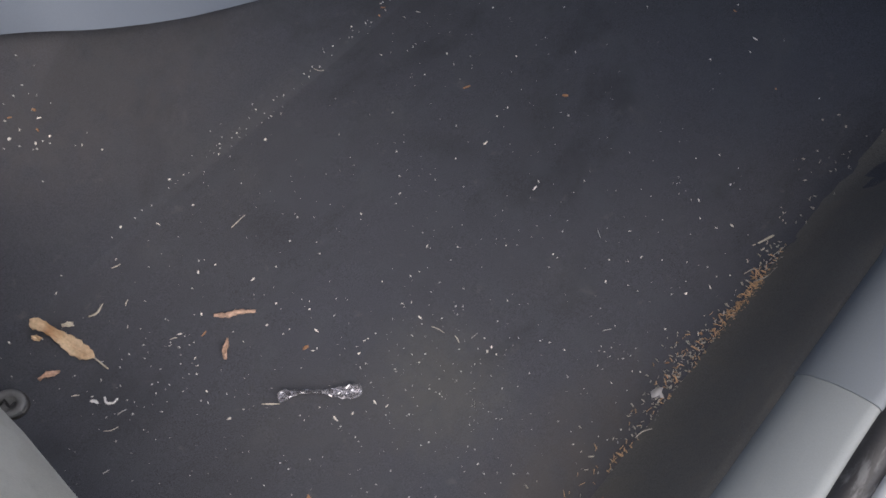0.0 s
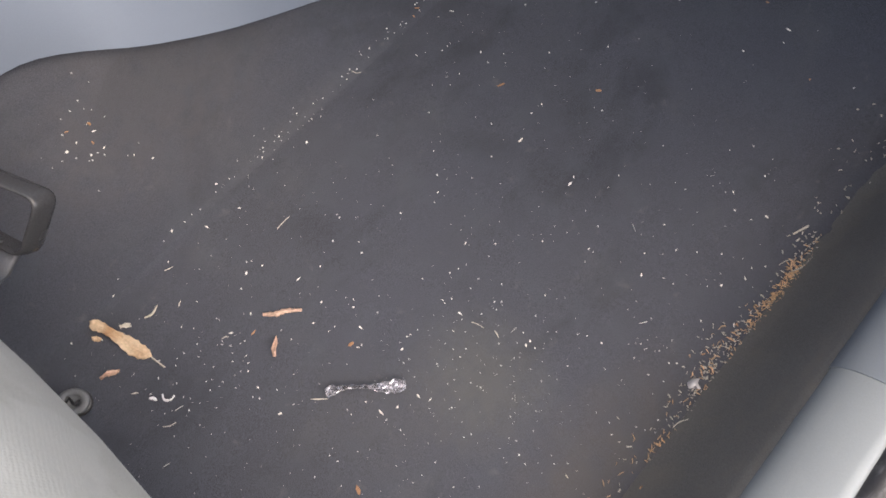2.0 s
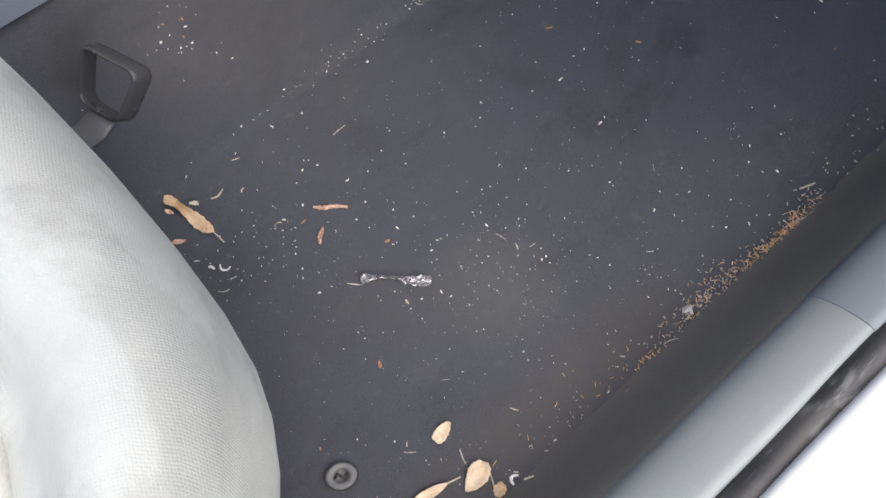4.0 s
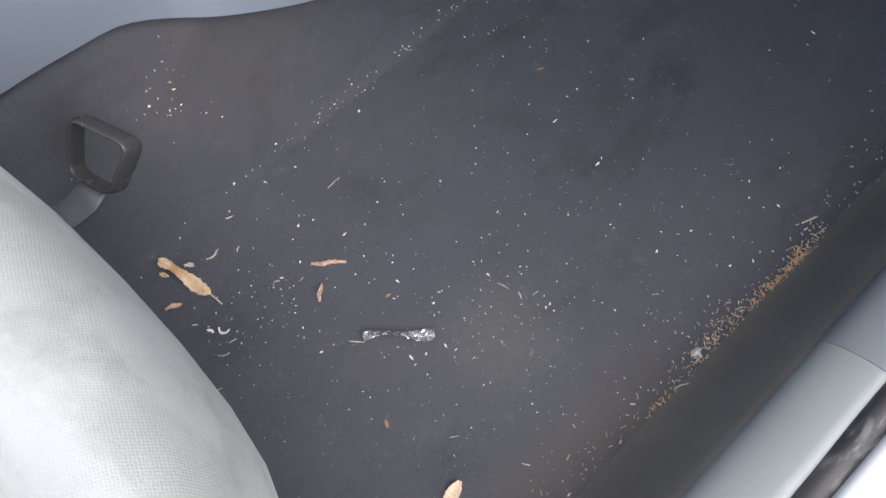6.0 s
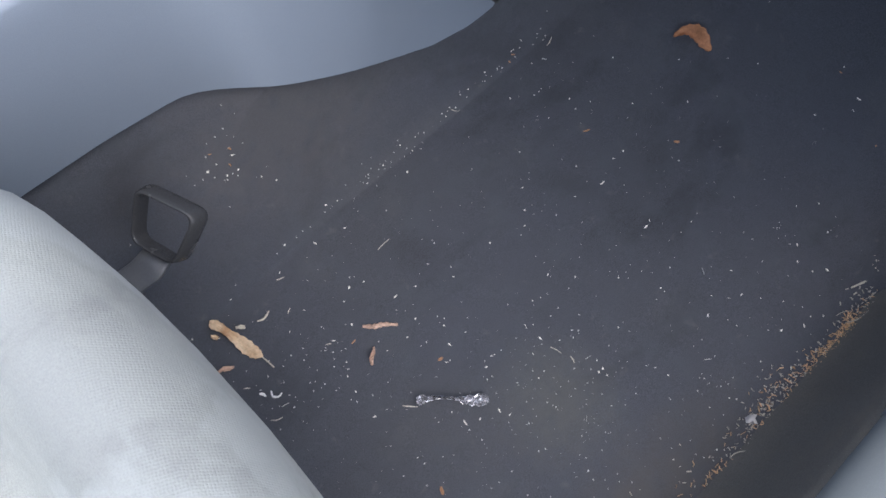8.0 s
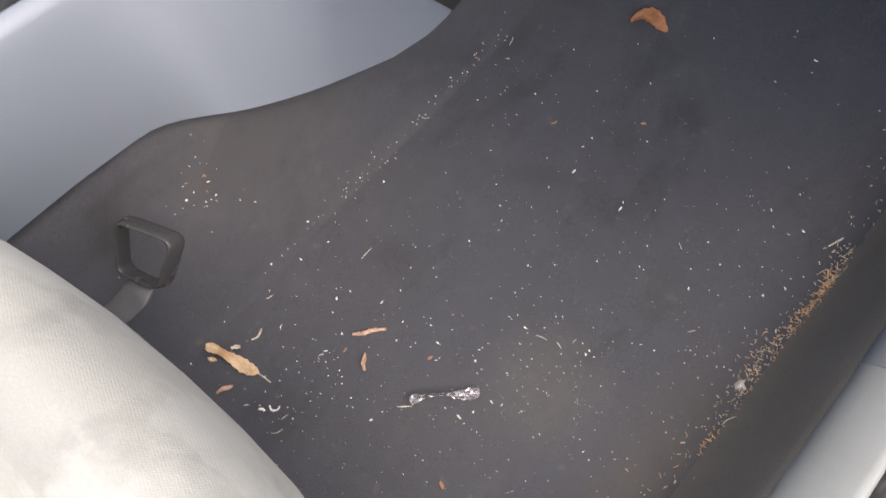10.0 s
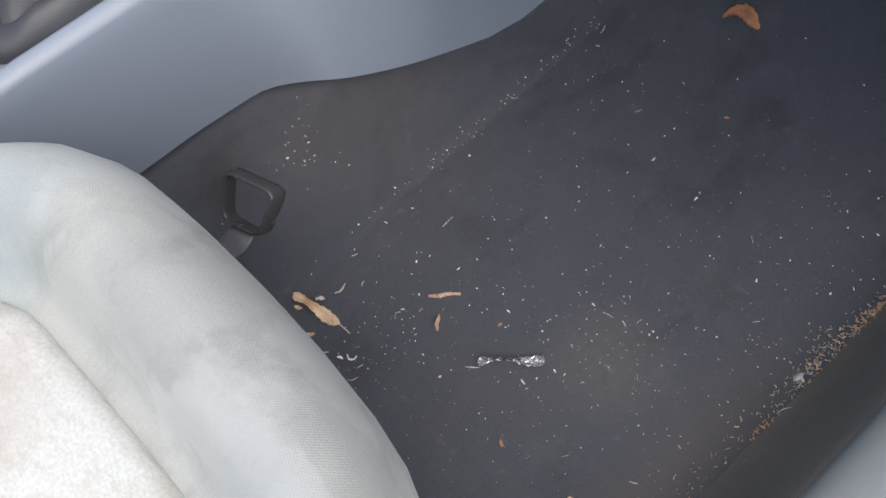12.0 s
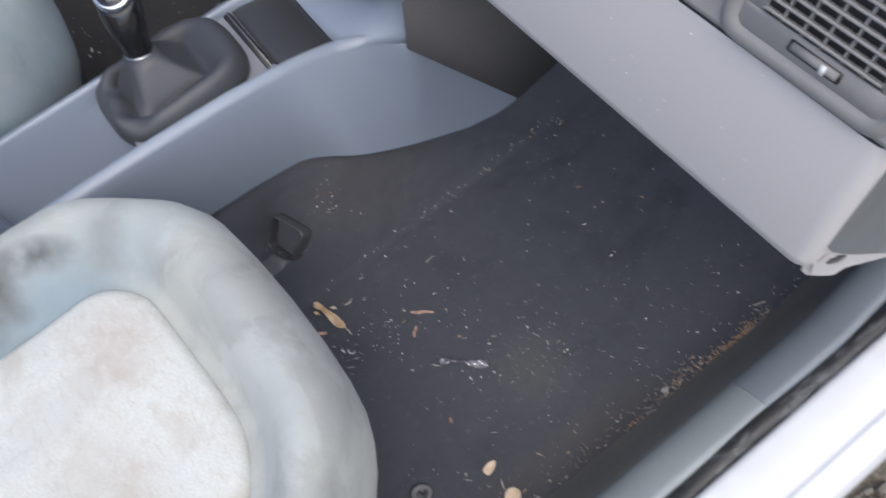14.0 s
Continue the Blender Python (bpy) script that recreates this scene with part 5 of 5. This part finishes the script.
def litter(name, mat, label, spots, height=floor_z):
    """Uncountable small bits in one mesh: (x, y, length, width, height, turn)."""
    verts, faces = [], []
    for x, y, l, w, h, a in spots:
        c, s = math.cos(a), math.sin(a)
        z = height(x, y)
        b = len(verts)
        tip = rnd.uniform(-0.3, 0.3) * h
        for u, v, k in ((-1, -0.5, 0), (0.9, -0.7, 0), (1, 0.6, 0), (-0.8, 0.7, 0), (-0.7, -0.2, 1), (0.6, -0.3, 1), (0.7, 0.3, 1), (-0.5, 0.4, 1)):
            px, py = u * l / 2, v * w / 2
            verts.append((x + px * c - py * s, y + px * s + py * c, z + 0.0004 + (h + tip * u if k else -0.0005)))
        for f in ((0, 1, 5, 4), (1, 2, 6, 5), (2, 3, 7, 6), (3, 0, 4, 7), (4, 5, 6, 7)):
            faces.append(tuple(b + i for i in f))
    me = bpy.data.meshes.new(name)
    me.from_pydata(verts, [], faces)
    me.materials.append(mat)
    return tagged(new(name, me), label, "litter", kind="stuff")


def speck(x, y, lo, hi, slim):
    l = rnd.uniform(lo, hi)
    return (x, y, l, l * rnd.uniform(*slim), min(l * 0.4, 0.0012), rnd.uniform(0, math.tau))


dust = []
while len(dust) < 190:
    x, y = rnd.uniform(-0.19, 0.22), rnd.uniform(-0.15, 0.52)
    if 0.42 + 1.5 * noise.noise(Vector((x * 17, y * 17, 2.0))) > rnd.random():
        dust.append(speck(x, y, 0.0006, rnd.choice((0.0012, 0.0018, 0.0026)), (0.6, 1.0)))
dust += [speck(rnd.gauss(0.075, 0.035), rnd.gauss(0.11, 0.045), 0.0009, 0.0023, (0.6, 1.0)) for k in range(60)]
dust += [speck(rnd.gauss(0.06, 0.05), rnd.gauss(-0.01, 0.045), 0.0009, 0.0022, (0.6, 1.0)) for k in range(24)]
dust += [speck(rnd.gauss(-0.2035, 0.0035), 0.40 - abs(rnd.gauss(0, 0.17)), 0.0006, 0.0024, (0.6, 1.0)) for k in range(48)]
dust += [speck(rnd.gauss(-0.2035, 0.005), rnd.gauss(0.13, 0.05), 0.0005, 0.0016, (0.6, 1.0)) for k in range(30)]
dust += [speck(rnd.gauss(-0.085, 0.02), rnd.gauss(-0.05, 0.03), 0.0009, 0.0022, (0.45, 1.0)) for k in range(40)]
dust += [speck(rnd.gauss(-0.254, 0.008), rnd.gauss(0.008, 0.018), 0.0008, 0.0022, (0.6, 1.0)) for k in range(24)]
dust += [speck(rnd.gauss(0.17, 0.03), rnd.uniform(-0.05, 0.30), 0.0007, 0.0020, (0.45, 1.0)) for k in range(50)]
dust += [speck(2 * MID - rnd.uniform(-0.19, 0.38), rnd.uniform(-0.15, 0.52), 0.001, 0.003, (0.6, 1.0)) for k in range(300)]
dust += [speck(rnd.gauss(-0.93, 0.05), rnd.gauss(0.06, 0.035), 0.001, 0.003, (0.6, 1.0)) for k in range(40)]
dust = [(x, y, l * 0.8, w * 0.8, h, a) for x, y, l, w, h, a in dust]
dust += [speck(rnd.gauss(0.085, 0.045), rnd.gauss(0.065, 0.055), 0.0004, 0.0008, (0.6, 1.0)) for k in range(120)]
dust += [speck(rnd.uniform(-0.19, 0.22), rnd.uniform(-0.15, 0.42), 0.0004, 0.0009, (0.6, 1.0)) for k in range(420)]
dust += [speck(rnd.uniform(-0.18, 0.21), rnd.uniform(-0.13, 0.42), 0.005, 0.009, (0.04, 0.06)) for k in range(9)]
litter("dust_grains", DUST, "pale sand grains scattered over the carpet", dust)
DRIFT = [(0.02, 0.222), (0.12, 0.226), (0.17, 0.230), (0.22, 0.228), (0.27, 0.2285), (0.31, 0.2305), (0.35, 0.2300), (0.40, 0.2280)]     # foot of the sill


def drift(y, spread):
    return interp(y, DRIFT) - abs(rnd.gauss(0, spread)) + 0.003 * rnd.random()


husk = []
for y, sy, spread, count in ((0.340, 0.016, 0.0045, 110), (0.312, 0.014, 0.0040, 50), (0.285, 0.014, 0.0060, 45), (0.235, 0.024, 0.0110, 60), (0.135, 0.012, 0.005, 18), (0.09, 0.06, 0.016, 24)):
    for k in range(count):
        q = rnd.gauss(y, sy)
        husk.append(speck(drift(q, spread), q, 0.0022, rnd.choice((0.0042, 0.0058, 0.0075)), (0.12, 0.26)))
husk += [speck(rnd.gauss(-0.93, 0.05), rnd.gauss(0.06, 0.04), 0.001, 0.003, (0.4, 1.0)) for k in range(30)]
litter("husk_litter", HUSK, "rust-brown husks drifted along the sill", husk)
chaff = []
for y, sy, spread, count in ((0.225, 0.026, 0.0130, 110), (0.19, 0.02, 0.009, 30), (0.285, 0.02, 0.008, 30), (0.36, 0.025, 0.010, 36), (0.07, 0.06, 0.020, 36), (0.40, 0.02, 0.012, 30)):
    for k in range(count):
        q = rnd.gauss(y, sy)
        chaff.append(speck(drift(q, spread), q, 0.0014, rnd.choice((0.0028, 0.0040, 0.0050)), (0.16, 0.5)))
chaff += [speck(rnd.gauss(0.217, 0.016), rnd.gauss(0.466, 0.016), 0.0010, 0.0034, (0.2, 0.6)) for k in range(36)]
litter("chaff_litter", STRAW, "pale chaff and straw bits along the sill", chaff)
litter("gravel", GRAVEL, "loose gravel on the ground outside", [(x, y, l, l * rnd.uniform(0.6, 1), l * 0.45, rnd.uniform(0, math.tau)) for x, y, l in
       [(rnd.uniform(0.47, 1.1), rnd.uniform(-0.4, 1.0), rnd.uniform(0.008, 0.03)) for k in range(2600)]], lambda x, y: -0.305)
